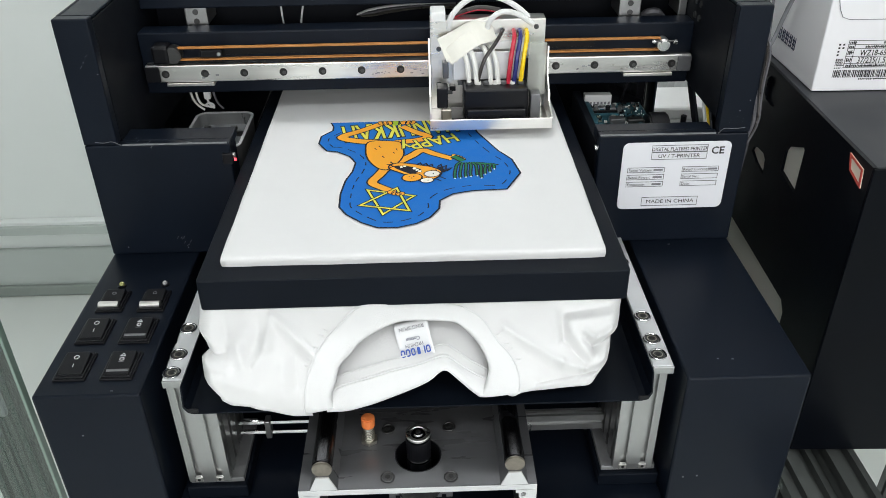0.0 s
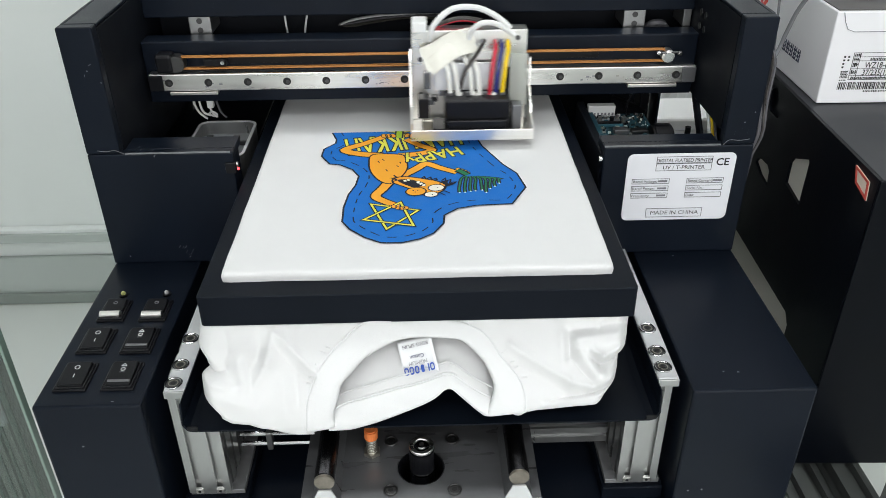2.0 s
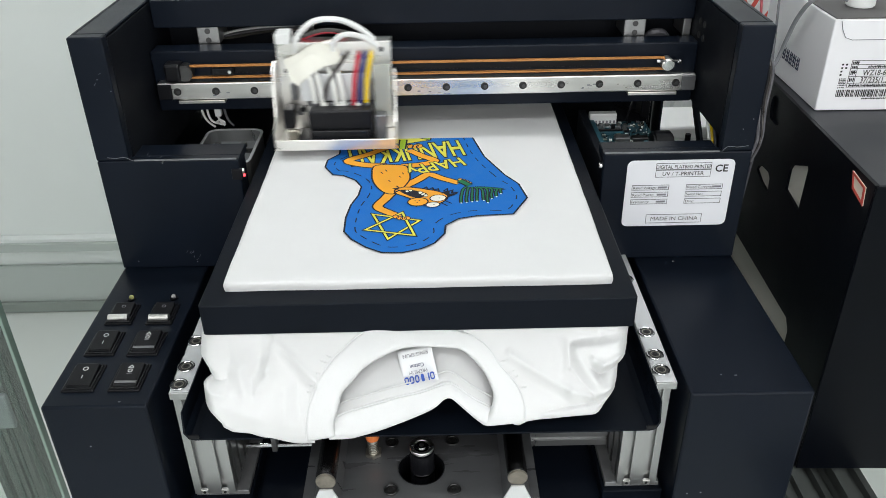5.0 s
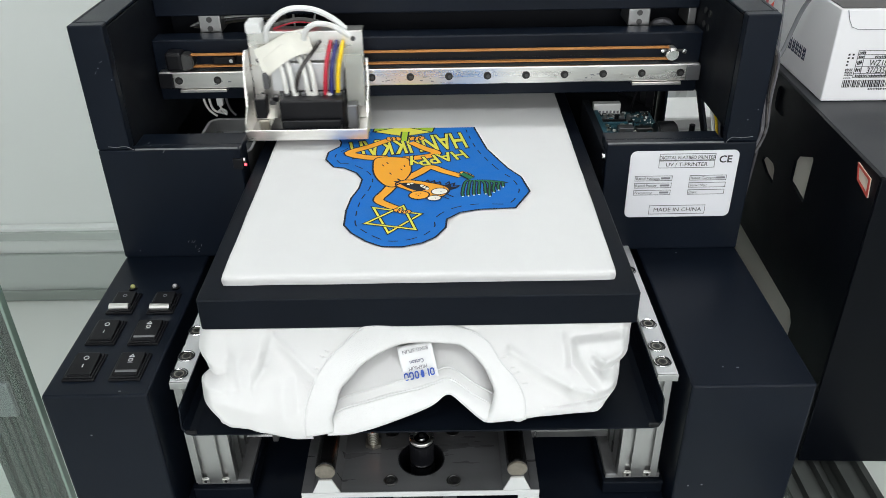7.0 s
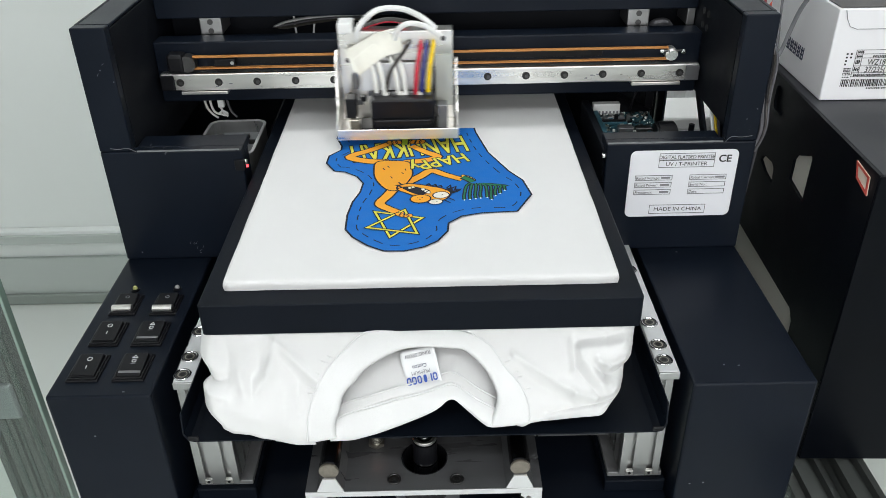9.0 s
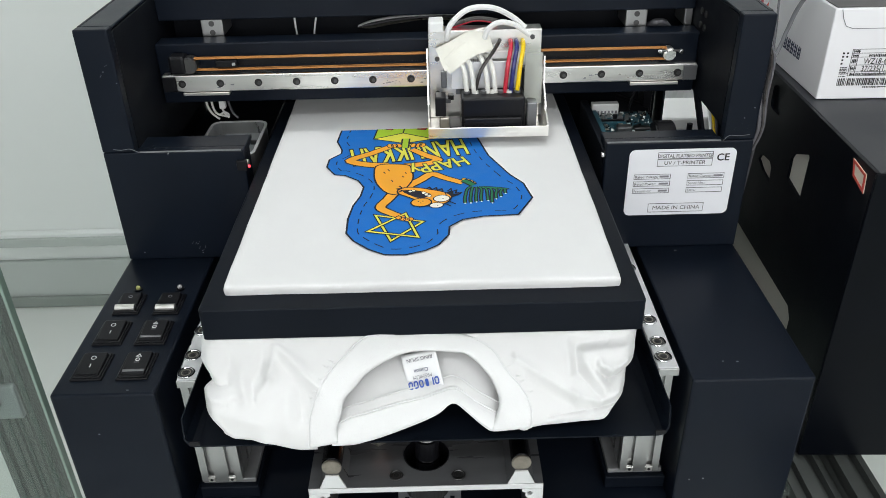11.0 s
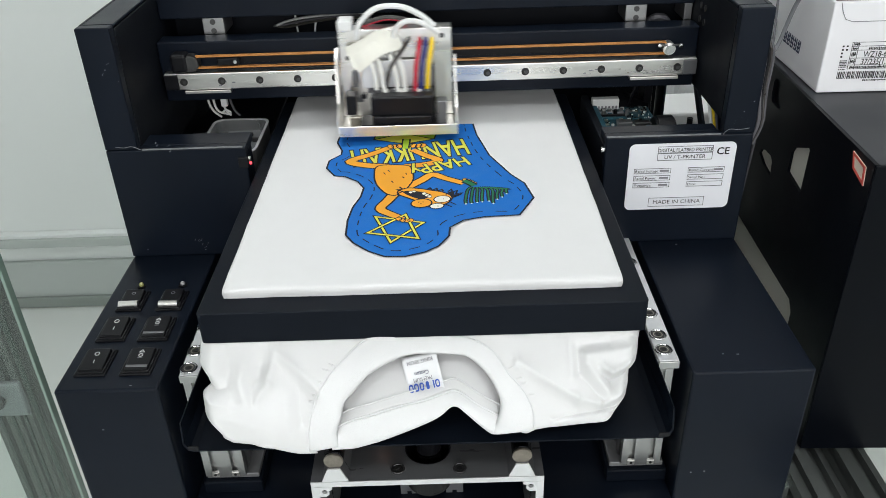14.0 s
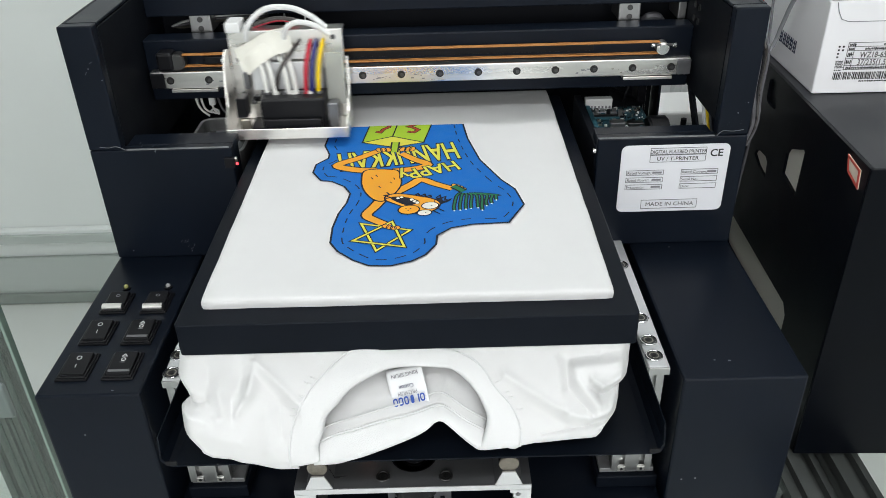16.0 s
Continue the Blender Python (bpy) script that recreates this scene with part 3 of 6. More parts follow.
part("sensor_lamp", cyl((-0.1785, YT - 0.003, 1.0535), (-0.1765, YT - 0.003, 1.0535), 0.0014, 10), LED_R, sensor, "small glowing red sensor lamp")
part("side_screw", cyl((-0.1815, YT + 0.006, 1.0535), (-0.1795, YT + 0.006, 1.0535), 0.003, 10), STEEL, pr)
part("side_screw", cyl((0.167, YT + 0.006, 1.052), (0.1698, YT + 0.006, 1.052), 0.003, 10), CHROME, pr)

# electronics at the right
board = part("circuit_board", box(0.180, 0.246, -0.036, 0.046, 1.037, 1.040, 0.0005), PCB, pr, "teal populated circuit board")
random.seed(4)
for k in range(260):
    x, y = random.uniform(0.182, 0.244), random.uniform(-0.035, 0.045)
    s, h = random.choice((0.0005, 0.0007, 0.0010, 0.0013, 0.0021)) * random.uniform(0.8, 1.2), random.uniform(0.0004, 0.0030)
    part("component", box(x - s, x + s, y - s * 0.7, y + s * 0.7, 1.0402, 1.0402 + h, 0.0003, 1), random.choice([BLACK_PL, BLACK_PL, WASHER, PCB, PCB, DULL, WHITE_PL]), board)
wc = part("white_connector", box(0.1812, 0.2115, 0.036, 0.0455, 1.0405, 1.0535, 0.001), WHITE_PL, board, "white multi-pin connector")
for k in range(7):
    part("pin_slot", box(0.1835 + 0.0040 * k, 0.1855 + 0.0040 * k, 0.0353, 0.0359, 1.0425, 1.0455), GREYINK, wc)
part("chip_can", box(0.2000, 0.2160, -0.0160, -0.0050, 1.0405, 1.0465, 0.001), DULL, board, "bright metal can")
part("chip_can", box(0.2185, 0.2360, -0.0150, -0.0060, 1.0405, 1.0455, 0.001), SCREW, board)
for k in range(6):
    part("capacitor", cyl((0.1850 + 0.0065 * k, 0.0235 - 0.003 * (k % 2), 1.0405), (0.1850 + 0.0065 * k, 0.0235 - 0.003 * (k % 2), 1.0470), 0.0024, 12), ALU if k % 3 else BLACK_PL, board)
for k in range(3):
    part("pin_header", box(0.1815, 0.2140, 0.0060 + 0.0075 * k, 0.0085 + 0.0075 * k, 1.0405, 1.0440, 0.0004), (PCB, BLACK_PL, ALU_DARK)[k], board)
part("terminal_strip", box(0.1795, 0.1850, -0.030, 0.030, 1.0405, 1.0490, 0.0008), PCB, board)
part("white_connector", box(0.196, 0.212, -0.034, -0.026, 1.0403, 1.046, 0.001), WASHER, board)
part("heat_sink", box(0.2440, 0.2540, 0.058, 0.085, 1.0045, 1.072, 0.0015), BLACK_PL, pr, "black finned block")
part("cable_hood", cyl((0.2150, 0.072, 1.0200), (0.2520, 0.060, 1.0200), 0.0310, 24, 0.020), BLACK_PL, pr, "black rounded hood over the cables")
part("stepper_motor", cyl((0.2380, -0.020, 1.0330), (0.2590, -0.020, 1.0330), 0.021, 28, bev=0.002), BLACK_PL, pr, "black round motor")
part("peg", cyl((0.272, -0.032, 1.0045), (0.272, -0.032, 1.056), 0.003, 10), BLACK_PL, pr)
for k, m in enumerate((WHITE_PL, TYEL, GREYW)):
    part("wire", tube([(0.292 + 0.004 * k, -0.055, 1.008), (0.292 + 0.004 * k, -0.050, 1.03), (0.291 + 0.003 * k, -0.045, 1.05), (0.290 + 0.003 * k, -0.030, 1.073)], 0.0019, 6, 8), m, pr, ("white wire", "yellow wire", "grey wire")[k])
part("power_cable", tube([(0.224, 0.05, 1.003), (0.226, 0.05, 1.04), (0.231, 0.05, 1.062), (0.238, 0.055, 1.078)], 0.0014, 6, 8), BLACK_PL, pr)

# nameplate
yl = YT - 0.0012
name_plate = part("nameplate", plate(rounded(0.1935, 0.2985, 0.987, 1.0595, 0.006), "y", yl, YT - 0.0002, bev=0.0003), LABEL, pr, "silver-grey rating plate with rounded corners")
UP = Matrix.Rotation(radians(90), 4, "X")


def on_plate(text, size, x, z, squeeze=1.0, name="lettering", material=INK, bold=0.006):
    part(name, letters(text, size, Matrix.Translation((x, yl - 0.0004, z)) @ UP, 0.0, squeeze, bold=bold), material, name_plate)


def outline_box(x0, x1, z0, z1, w=0.00035, name="ruled_box"):
    part(name, plate([(x0, z0), (x1, z0), (x1, z1), (x0, z1)], "y", yl - 0.0004, yl - 0.0001, [[(x0 + w, z0 + w), (x1 - w, z0 + w), (x1 - w, z1 - w), (x0 + w, z1 - w)]]), INK, name_plate)


on_plate("DIGITAL FLATBED PRINTER", 0.0052, 0.2485, 1.0508, 0.86)
on_plate("UV / T-PRINTER", 0.0056, 0.2485, 1.0433, 1.05)
outline_box(0.2215, 0.2755, 1.0495, 1.0565)
outline_box(0.2215, 0.2755, 1.0415, 1.0492)
on_plate("CE", 0.0105, 0.2855, 1.0467, 1.0, bold=0.02)
on_plate("MADE IN CHINA", 0.0060, 0.2460, 0.9935, 1.08, bold=0.0)
outline_box(0.2175, 0.2735, 0.9905, 1.0003)
for (x0, x1, words) in ((0.2000, 0.2365, ("Rated Voltage:", "Rated Power:", "Frequency:")), (0.2535, 0.2895, ("Rated Current:", "Serial No.:", "Date:"))):
    for k, text in enumerate(words):
        z = 1.0290 - 0.0078 * k
        outline_box(x0, x1, z - 0.0012, z + 0.0042)
        part("lettering", letters(text, 0.0042, Matrix.Translation((x0 + 0.001, yl - 0.0004, z)) @ UP, 0.0, 0.95, False, bold=0.0), INK, name_plate)
        if k < 2 or x0 < 0.22:
            if not (x0 > 0.22 and k == 1):
                part("value_bar", box(x0 + 0.0255, x0 + 0.0345, yl - 0.0004, yl - 0.0001, z + 0.0004, z + 0.0024), GREYINK, name_plate)

# switches on the left console
def moved(bm, m):
    bmesh.ops.transform(bm, matrix=m, verts=bm.verts)
    return bm


def rocker(cx, cy, w, d, tilt, mark, chrome_edge):
    bez = part("switch", box(cx - w / 2, cx + w / 2, cy - d / 2, cy + d / 2, ZC - 0.001, ZC + 0.0020, 0.0009), BLACK_PL, left, "black rocker switch")
    part("switch_frame", plate(rounded(cx - w / 2 + 0.0014, cx + w / 2 - 0.0014, cy - d / 2 + 0.0014, cy + d / 2 - 0.0014, 0.001, 2), "z", ZC + 0.0021, ZC + 0.0032,
                               [rounded(cx - w / 2 + 0.0032, cx + w / 2 - 0.0032, cy - d / 2 + 0.0032, cy + d / 2 - 0.0032, 0.001, 2)], 0.0003), BLACK_PL, bez)
    bm = box(-w / 2 + 0.0036, w / 2 - 0.0036, -d / 2 + 0.0036, d / 2 - 0.0036, -0.002, 0.0020, 0.0007)
    m = Matrix.Translation((cx, cy, ZC + 0.0030)) @ Matrix.Rotation(radians(tilt), 4, "X")
    part("rocker", moved(bm, m), BLACK_PL, bez)
    zt = 0.0021
    if mark == "OI":
        part("mark", moved(plate(ring(0, 0.0070, 0.0023), "z", zt, zt + 0.0002, [ring(0, 0.0070, 0.0017)]), m), WHITE_PL, bez)
        part("mark", moved(box(-0.0003, 0.0003, -0.0045, -0.0005, zt, zt + 0.0002), m), WHITE_PL, bez)
        part("rocker_lip", moved(box(-w / 2 + 0.0040, w / 2 - 0.0040, -d / 2 + 0.0045, -d / 2 + 0.0052, zt, zt + 0.0006, 0.0002), m), BLACK_PL, bez)
    elif mark == "AO":
        part("mark", moved(plate(ring(0, 0.0040, 0.0020), "z", zt, zt + 0.0002, [ring(0, 0.0040, 0.0014)]), m), WHITE_PL, bez)
        tri = [(-0.0026, 0.0075), (0.0026, 0.0075), (0, 0.0110)]
        tri2 = [(-0.0016, 0.0081), (0.0016, 0.0081), (0, 0.0100)]
        part("mark", moved(plate(tri, "z", zt, zt + 0.0002, [tri2]), m), WHITE_PL, bez)
        part("mark", moved(box(-0.0022, 0.0022, 0.0004, 0.0009, zt, zt + 0.0002), m), GREYINK, bez)
        part("rocker_lip", moved(cyl((-w / 2 + 0.0045, -d / 2 + 0.0085, zt - 0.0008), (w / 2 - 0.0045, -d / 2 + 0.0085, zt - 0.0008), 0.0016, 12), m), DULL, bez, "worn shiny ridge of the rocker")
    else:
        part("mark", moved(plate(ring(0, 0.0065, 0.0017, sx=1.2), "z", zt, zt + 0.0002, [ring(0, 0.0065, 0.0012, sx=1.2)]), m), GREYINK, bez)
    if chrome_edge:
        part("rocker_edge", cyl((cx - w / 2 + 0.0035, cy - d / 2 + 0.0055, ZC + 0.0048), (cx + w / 2 - 0.0035, cy - d / 2 + 0.0055, ZC + 0.0048), 0.0036, 16), STEEL, bez, "shiny rounded rocker edge")


for cx, cy, w, d, tilt, mark, ch in ((-0.2938, -0.2788, 0.0270, 0.0350, 5, "OI", 0), (-0.2552, -0.2791, 0.0270, 0.0350, 5, "AO", 0), (-0.2926, -0.2313, 0.0265, 0.0345, 5, "OI", 0),
                                     (-0.2544, -0.2322, 0.0275, 0.0345, 5, "AO", 0), (-0.2911, -0.1858, 0.0250, 0.0325, 8, "", 1), (-0.2530, -0.1868, 0.0250, 0.0325, 8, "", 1)):
    rocker(cx, cy, w, d, tilt, mark, ch)
for x, m, words in ((-0.2911, LED_Y, "small yellow-green indicator lamp"), (-0.2502, LED_C, "small clear indicator lamp")):
    led = part("indicator_collar", cyl((x, -0.1592, ZC - 0.001), (x, -0.1592, ZC + 0.0015), 0.0042, 16), BLACK_PL, left)
    bm = bmesh.new()
    bmesh.ops.create_uvsphere(bm, u_segments=14, v_segments=8, radius=0.0024)
    bmesh.ops.translate(bm, verts=bm.verts, vec=(x, -0.1592, ZC + 0.0024))
    part("indicator_lamp", bm, m, led, words, smooth=True)
part("paint_chip", box(-0.2555, -0.2535, -0.3095, -0.3088, ZC + 0.0002, ZC + 0.0005), EDGE, left)
for x, y, s in ((0.243, -0.291, 0.0007), (0.255, -0.292, 0.0010), (0.250, -0.110, 0.0010)):
    part("paint_chip", box(x - s, x + s, y - 0.0004, y + 0.0004, ZC + 0.0002, ZC + 0.0005), EDGE, right)
for x, z in ((0.224, 0.833), (0.236, 0.834), (-0.286, 0.905)):
    part("paint_chip", box(x - 0.0007, x + 0.0007, YC - 0.0005, YC - 0.0001, z - 0.0005, z + 0.0005), EDGE, pr)
for x, z in ((-0.298, 1.150), (-0.288, 1.139), (0.300, 1.09), (0.308, 1.10), (-0.24, 0.955), (-0.30, 0.957)):
    part("paint_chip", box(x - 0.0005, x + 0.0005, YT - 0.0005, YT - 0.0001, z - 0.0004, z + 0.0004), EDGE, pr)

random.seed(17)
for cx, cz, n in ((-0.243, 0.962, 7), (-0.262, 1.0700, 5), (-0.300, 1.150, 2)):
    for k in range(n):
        x, z = cx + random.uniform(-0.007, 0.007), cz + random.uniform(-0.006, 0.006)
        t = random.uniform(0.5, 1.2)
        part("scratch", tube([(x, YT - 0.0003, z), (x + 0.003 * math.cos(t), YT - 0.0003, z + 0.003 * math.sin(t))], 0.00018, 1, 5), EDGE, pr)

# lifting columns of the bed
def slotted(x0, x1, y0, y1, z0, z1, nx, ny, d=0.0045, w=0.0026):
    """Upright aluminium extrusion with nx slots in its front and back and ny in its sides."""
    pts = []
    for p, q, inward, k in (((x0, y0), (x1, y0), (0, 1), nx), ((x1, y0), (x1, y1), (-1, 0), ny), ((x1, y1), (x0, y1), (0, -1), nx), ((x0, y1), (x0, y0), (1, 0), ny)):
        p, q, inward = Vector(p), Vector(q), Vector(inward)
        t = (q - p).normalized()
        pts.append(p)
        for i in range(k):
            c = p + (q - p) * (i + 0.5) / k
            pts += [c - t * w, c - t * (w + 0.0012) + inward * d, c + t * (w + 0.0012) + inward * d, c + t * w]
    return plate([(p.x, p.y) for p in pts], "z", z0, z1)


CY = -0.2905
for side, x0, x1, f0, f1, t0, t1, xs, screws in (
        ("left", -0.2187, -0.1815, -0.2190, -0.1704, -0.2150, -0.1945, -0.2086, (-0.2954, -0.2721, -0.2365)),
        ("right", 0.1672, 0.2030, 0.1574, 0.2072, 0.1849, 0.2023, 0.1922, (-0.2897, -0.2690, -0.2370))):
    col = part("column", slotted(x0, x1, CY, CY + 0.072, 0.8205, 0.9465, 2, 4), ALU, pr, "slotted aluminium column")
    part("foot_plate", box(f0, f1, CY + 0.003, CY + 0.080, 0.8150, 0.8203, 0.0008), FOOT, col, "cast foot plate with rough edges")
    part("foot_block", box(f0 - 0.003, f1 + 0.003, CY - 0.002, CY + 0.085, 0.8005, 0.8148, 0.0015), BLACK_LOW, col)
    for g in (0.25, 0.75):
        xg = x0 + (x1 - x0) * g
        part("slot_nut", box(xg - 0.0035, xg + 0.0035, CY - 0.0012, CY + 0.002, 0.8206, 0.8262, 0.0006), STEEL, col)
        part("nut_socket", cyl((xg, CY - 0.0016, 0.8234), (xg, CY - 0.0012, 0.8234), 0.0014, 8), DARKH, col)
    strip = part("top_bar", box(t0, t1, -0.3035, 0.03, 0.947, 0.953, 0.001), ALU_B, pr, "machined aluminium guide bar")
    part("bar_web", box(t0 + 0.002, t1 - 0.002, CY + 0.0725, 0.03, 0.83, 0.9465, 0.001), BLACK_IN, strip)
    part("front_cap", box(t0, t1, -0.3052, -0.3037, 0.9455, 0.9527, 0.0005), ALU, strip)
    for ys in (*screws, -0.15, -0.06):
        wash = part("washer", plate(ring(xs, ys, 0.0074, 24), "z", 0.9531, 0.9546, [ring(xs, ys, 0.0058, 24)], 0.0004), CHROME, strip, "bright cup washer")
        part("cap_screw", cyl((xs, ys, 0.9531), (xs, ys, 0.9540), 0.0057, 20), SCREW, wash, "dark socket screw")
        part("screw_rim", plate(ring(xs, ys, 0.0041, 20), "z", 0.9541, 0.9544, [ring(xs, ys, 0.0033, 20)]), WASHER, wash)
        part("socket", cyl((xs, ys, 0.9541), (xs, ys, 0.9543), 0.0022, 6), DARKH, wash)

# bed drive: channel plate, rods on their rails, lead screw
ZB = 0.905
BL, BR, BF = -0.1008, 0.0822, -0.380
bed = part("bed_plate", plate([(BL, BF), (BR, BF), (BR, -0.12), (BL, -0.12)], "z", ZB - 0.0052, ZB, [ring(-0.0090, -0.3465, 0.0188, 36)]), DULL, pr, "dull machined aluminium channel plate")
part("front_edge", box(BL, BR, BF - 0.0012, BF - 0.0002, ZB - 0.0052, ZB - 0.0001, 0.0003), ALU_B, bed, "bright cut front edge")
for x0, x1 in ((BL, BL + 0.0062), (BR - 0.0062, BR)):
    part("side_wall", box(x0, x1, BF, -0.12, 0.8005, ZB - 0.0055, 0.0004), DULL, bed)
    part("wall_edge", box(x0, x1, BF - 0.0012, BF - 0.0002, 0.8005, ZB - 0.0055, 0.0003), ALU_B, bed)
for x, sg in ((BL + 0.0062, 1), (BR - 0.0062, -1)):
    part("screw_boss", plate([(x, ZB - 0.0055), (x + sg * 0.0100, ZB - 0.0055), (x + sg * 0.0100, ZB - 0.0085), (x + sg * 0.0075, ZB - 0.0095), (x + sg * 0.0075, ZB - 0.0135), (x + sg * 0.0050, ZB - 0.0160), (x, ZB - 0.0160)], "y", BF - 0.0010, -0.20,
                             [ring(x + sg * 0.0040, ZB - 0.0105, 0.0022, 14)]), ALU_B, bed, "screw channel in the corner")
    part("boss_screw", cyl((x + sg * 0.0040, BF + 0.002, ZB - 0.0105), (x + sg * 0.0040, BF + 0.012, ZB - 0.0105), 0.0021, 12), SCREW, bed)
for x in (-0.0300, 0.0120):
    part("motor_post", slotted(x - 0.008, x + 0.008, -0.300, -0.284, 0.8005, ZB - 0.0056, 1, 1, 0.003, 0.002), ALU_DARK, bed)
part("bore_wall", plate(ring(-0.0090, -0.3465, 0.0187, 36), "z", ZB - 0.034, ZB - 0.0002, [ring(-0.0090, -0.3465, 0.0177, 36)]), BLACK_PL, bed)
part("bore", cyl((-0.0090, -0.3465, ZB - 0.036), (-0.0090, -0.3465, ZB - 0.0342), 0.0187, 28), BLACK_PL, bed, "black bore round the lead screw")
NX, NY = -0.0084, -0.3440
nut = part("lead_screw_nut", cyl((NX, NY, ZB - 0.0340), (NX, NY, ZB + 0.0185), 0.0098, 28, bev=0.0014), BLACK_PL, bed, "black nut with a bright steel top")
part("nut_ring", plate(ring(NX, NY, 0.0103, 28), "z", ZB - 0.0040, ZB - 0.0022, [ring(NX, NY, 0.0099, 28)]), CHROME, nut)
part("nut_collar", plate(ring(NX, NY, 0.0098, 28), "z", ZB + 0.0187, ZB + 0.0215, [ring(NX, NY, 0.0062, 28)], 0.0006), STEEL, nut)
part("screw_end", cyl((NX, NY, ZB + 0.0187), (NX, NY, ZB + 0.0225), 0.0047, 18, bev=0.0008), CHROME, nut)
part("socket", cyl((NX, NY, ZB + 0.0226), (NX, NY, ZB + 0.0228), 0.0022, 6), DARKH, nut)
BRASS = mat("worn_rod_end", (0.26, 0.235, 0.20), 0.42, 0.8, 300, 0.4)
for x in (-0.0812, 0.0648):
    seat = part("rod_rail", plate([(x - 0.0105, ZB + 0.0003), (x + 0.0105, ZB + 0.0003), (x + 0.0050, ZB + 0.0135), (x - 0.0050, ZB + 0.0135)], "y", BF + 0.0006, 0.05), DULL, bed, "wedge-shaped aluminium rail under the rod")
    part("rail_face", plate([(x - 0.0105, ZB + 0.0003), (x + 0.0105, ZB + 0.0003), (x + 0.0050, ZB + 0.0135), (x - 0.0050, ZB + 0.0135)], "y", BF - 0.0008, BF + 0.0004), ALU_B, seat, "bright cut rail end")
    rod = part("guide_rod", cyl((x, BF + 0.0040, ZB + 0.0195), (x, 0.05, ZB + 0.0195), 0.0078, 28, bev=0.0006), ROD, bed, "round steel guide rod")
    part("rod_face", cyl((x, BF + 0.0015, ZB + 0.0195), (x, BF + 0.0039, ZB + 0.0195), 0.0076, 28, bev=0.0005), BRASS, rod)
for x, y in ((-0.0326, -0.3699), (0.0164, -0.3710), (-0.0338, -0.3184), (0.0165, -0.3178)):
    bolt = part("plate_bolt", plate(ring(x, y, 0.0056, 20), "z", ZB + 0.0002, ZB + 0.0018, [ring(x, y, 0.0042, 20)], 0.0004), SCREW, bed)
    part("bolt_head", cyl((x, y, ZB + 0.0002), (x, y, ZB + 0.0012), 0.0041, 18), SCREW, bolt)
    part("bolt_socket", cyl((x, y, ZB + 0.0013), (x, y, ZB + 0.0015), 0.0022, 6), DARKH, bolt)
EX, EY = -0.0485, -0.3300
sen = part("end_switch", cyl((EX, EY, ZB + 0.0002), (EX, EY, ZB + 0.0165), 0.0043, 18), STEEL, bed, "threaded proximity switch with an orange cap")
for k in range(6):
    part("thread", cyl((EX, EY, ZB + 0.0045 + 0.0018 * k), (EX, EY, ZB + 0.0053 + 0.0018 * k), 0.0047, 16), WASHER, sen)
part("switch_nut", cyl((EX, EY, ZB + 0.0003), (EX, EY, ZB + 0.0032), 0.0072, 6), WASHER, sen)
part("switch_cap", cyl((EX, EY, ZB + 0.0167), (EX, EY, ZB + 0.0265), 0.0055, 18, bev=0.001), ORANGE, sen, "orange plastic cap")
for z in (0.830, 0.8424):
    part("tie_rod", cyl((-0.181, -0.240, z), (-0.101, -0.240, z), 0.0026, 12), CHROME, pr, "thin chrome tie rod")
part("tie_bar", profile(0.0825, 0.166, -0.246, -0.236, 0.827, 0.845, "x", 1, 0.003, 0.0022), ALU, pr, "slotted aluminium tie bar")
part("rod_clamp", box(-0.1555, -0.1500, -0.245, -0.235, 0.8255, 0.8470, 0.001), ALU, pr)

# side harness outside the right tower
random.seed(8)
for k in range(5):
    o = 0.0025 * k
    part("outer_cable", tube([(XR + 0.012 + o, -0.02, 1.155 - o), (XR + 0.014 + o, -0.055, 1.135), (XR + 0.008 + o * 0.8, -0.075, 1.10), (XR + 0.010 + o * 0.5, -0.082, 1.07), (XR + 0.003 + o * 0.4, -0.085, 1.048)], 0.0013, 6, 8), (GREYW, GREYW, BLACK_PL, TBLK, GREYW)[k], pr, "thin cable in a hanging bundle")

# ---- moving bed ----
YP0 = -0.2864
ZP = 1.052
PX0, PX1 = -0.1575, 0.1417
platen = part("platen", plate(rounded(PX0 - 0.0165, PX1 + 0.0165, YP0 - 0.0105, YP0 + 0.42, 0.003, 3), "z", 1.0165, 1.0435, bev=0.0008), BLACK_LOW, pr, "black flat printing bed", origin=(0, YP0, ZP))
tray_in = [(-0.1852, 0.9800), (-0.1868, 0.9590), (-0.1835, 0.9532), (-0.1790, 0.9520), (0.1655, 0.9520), (0.1705, 0.9535), (0.1732, 0.9600), (0.1716, 0.9810)]
tray_out = [(x + (0.0013 if x > 0 else -0.0013), z - 0.0013) for x, z in tray_in]
tray = part("shirt_tray", plate(tray_in + tray_out[::-1], "y", YP0 - 0.055, YP0 + 0.19), BLACK_LOW, platen, "black sheet tray below the bed")
for x in (-0.1808, 0.1680):
    part("tray_flange", box(x - 0.004, x + 0.004, YP0 - 0.0553, YP0 - 0.054, 0.9522, 0.9560, 0.0004), BLACK_PL, tray)
for x in (-0.165, 0.147):
    part("tray_support", box(x, x + 0.004, YP0 + 0.06, YP0 + 0.18, 0.9525, 1.016, 0.0008), BLACK_IN, platen)
part("platen_stem", box(-0.06, 0.04, YP0 + 0.10, YP0 + 0.34, 0.9525, 1.016, 0.002), BLACK_IN, platen)

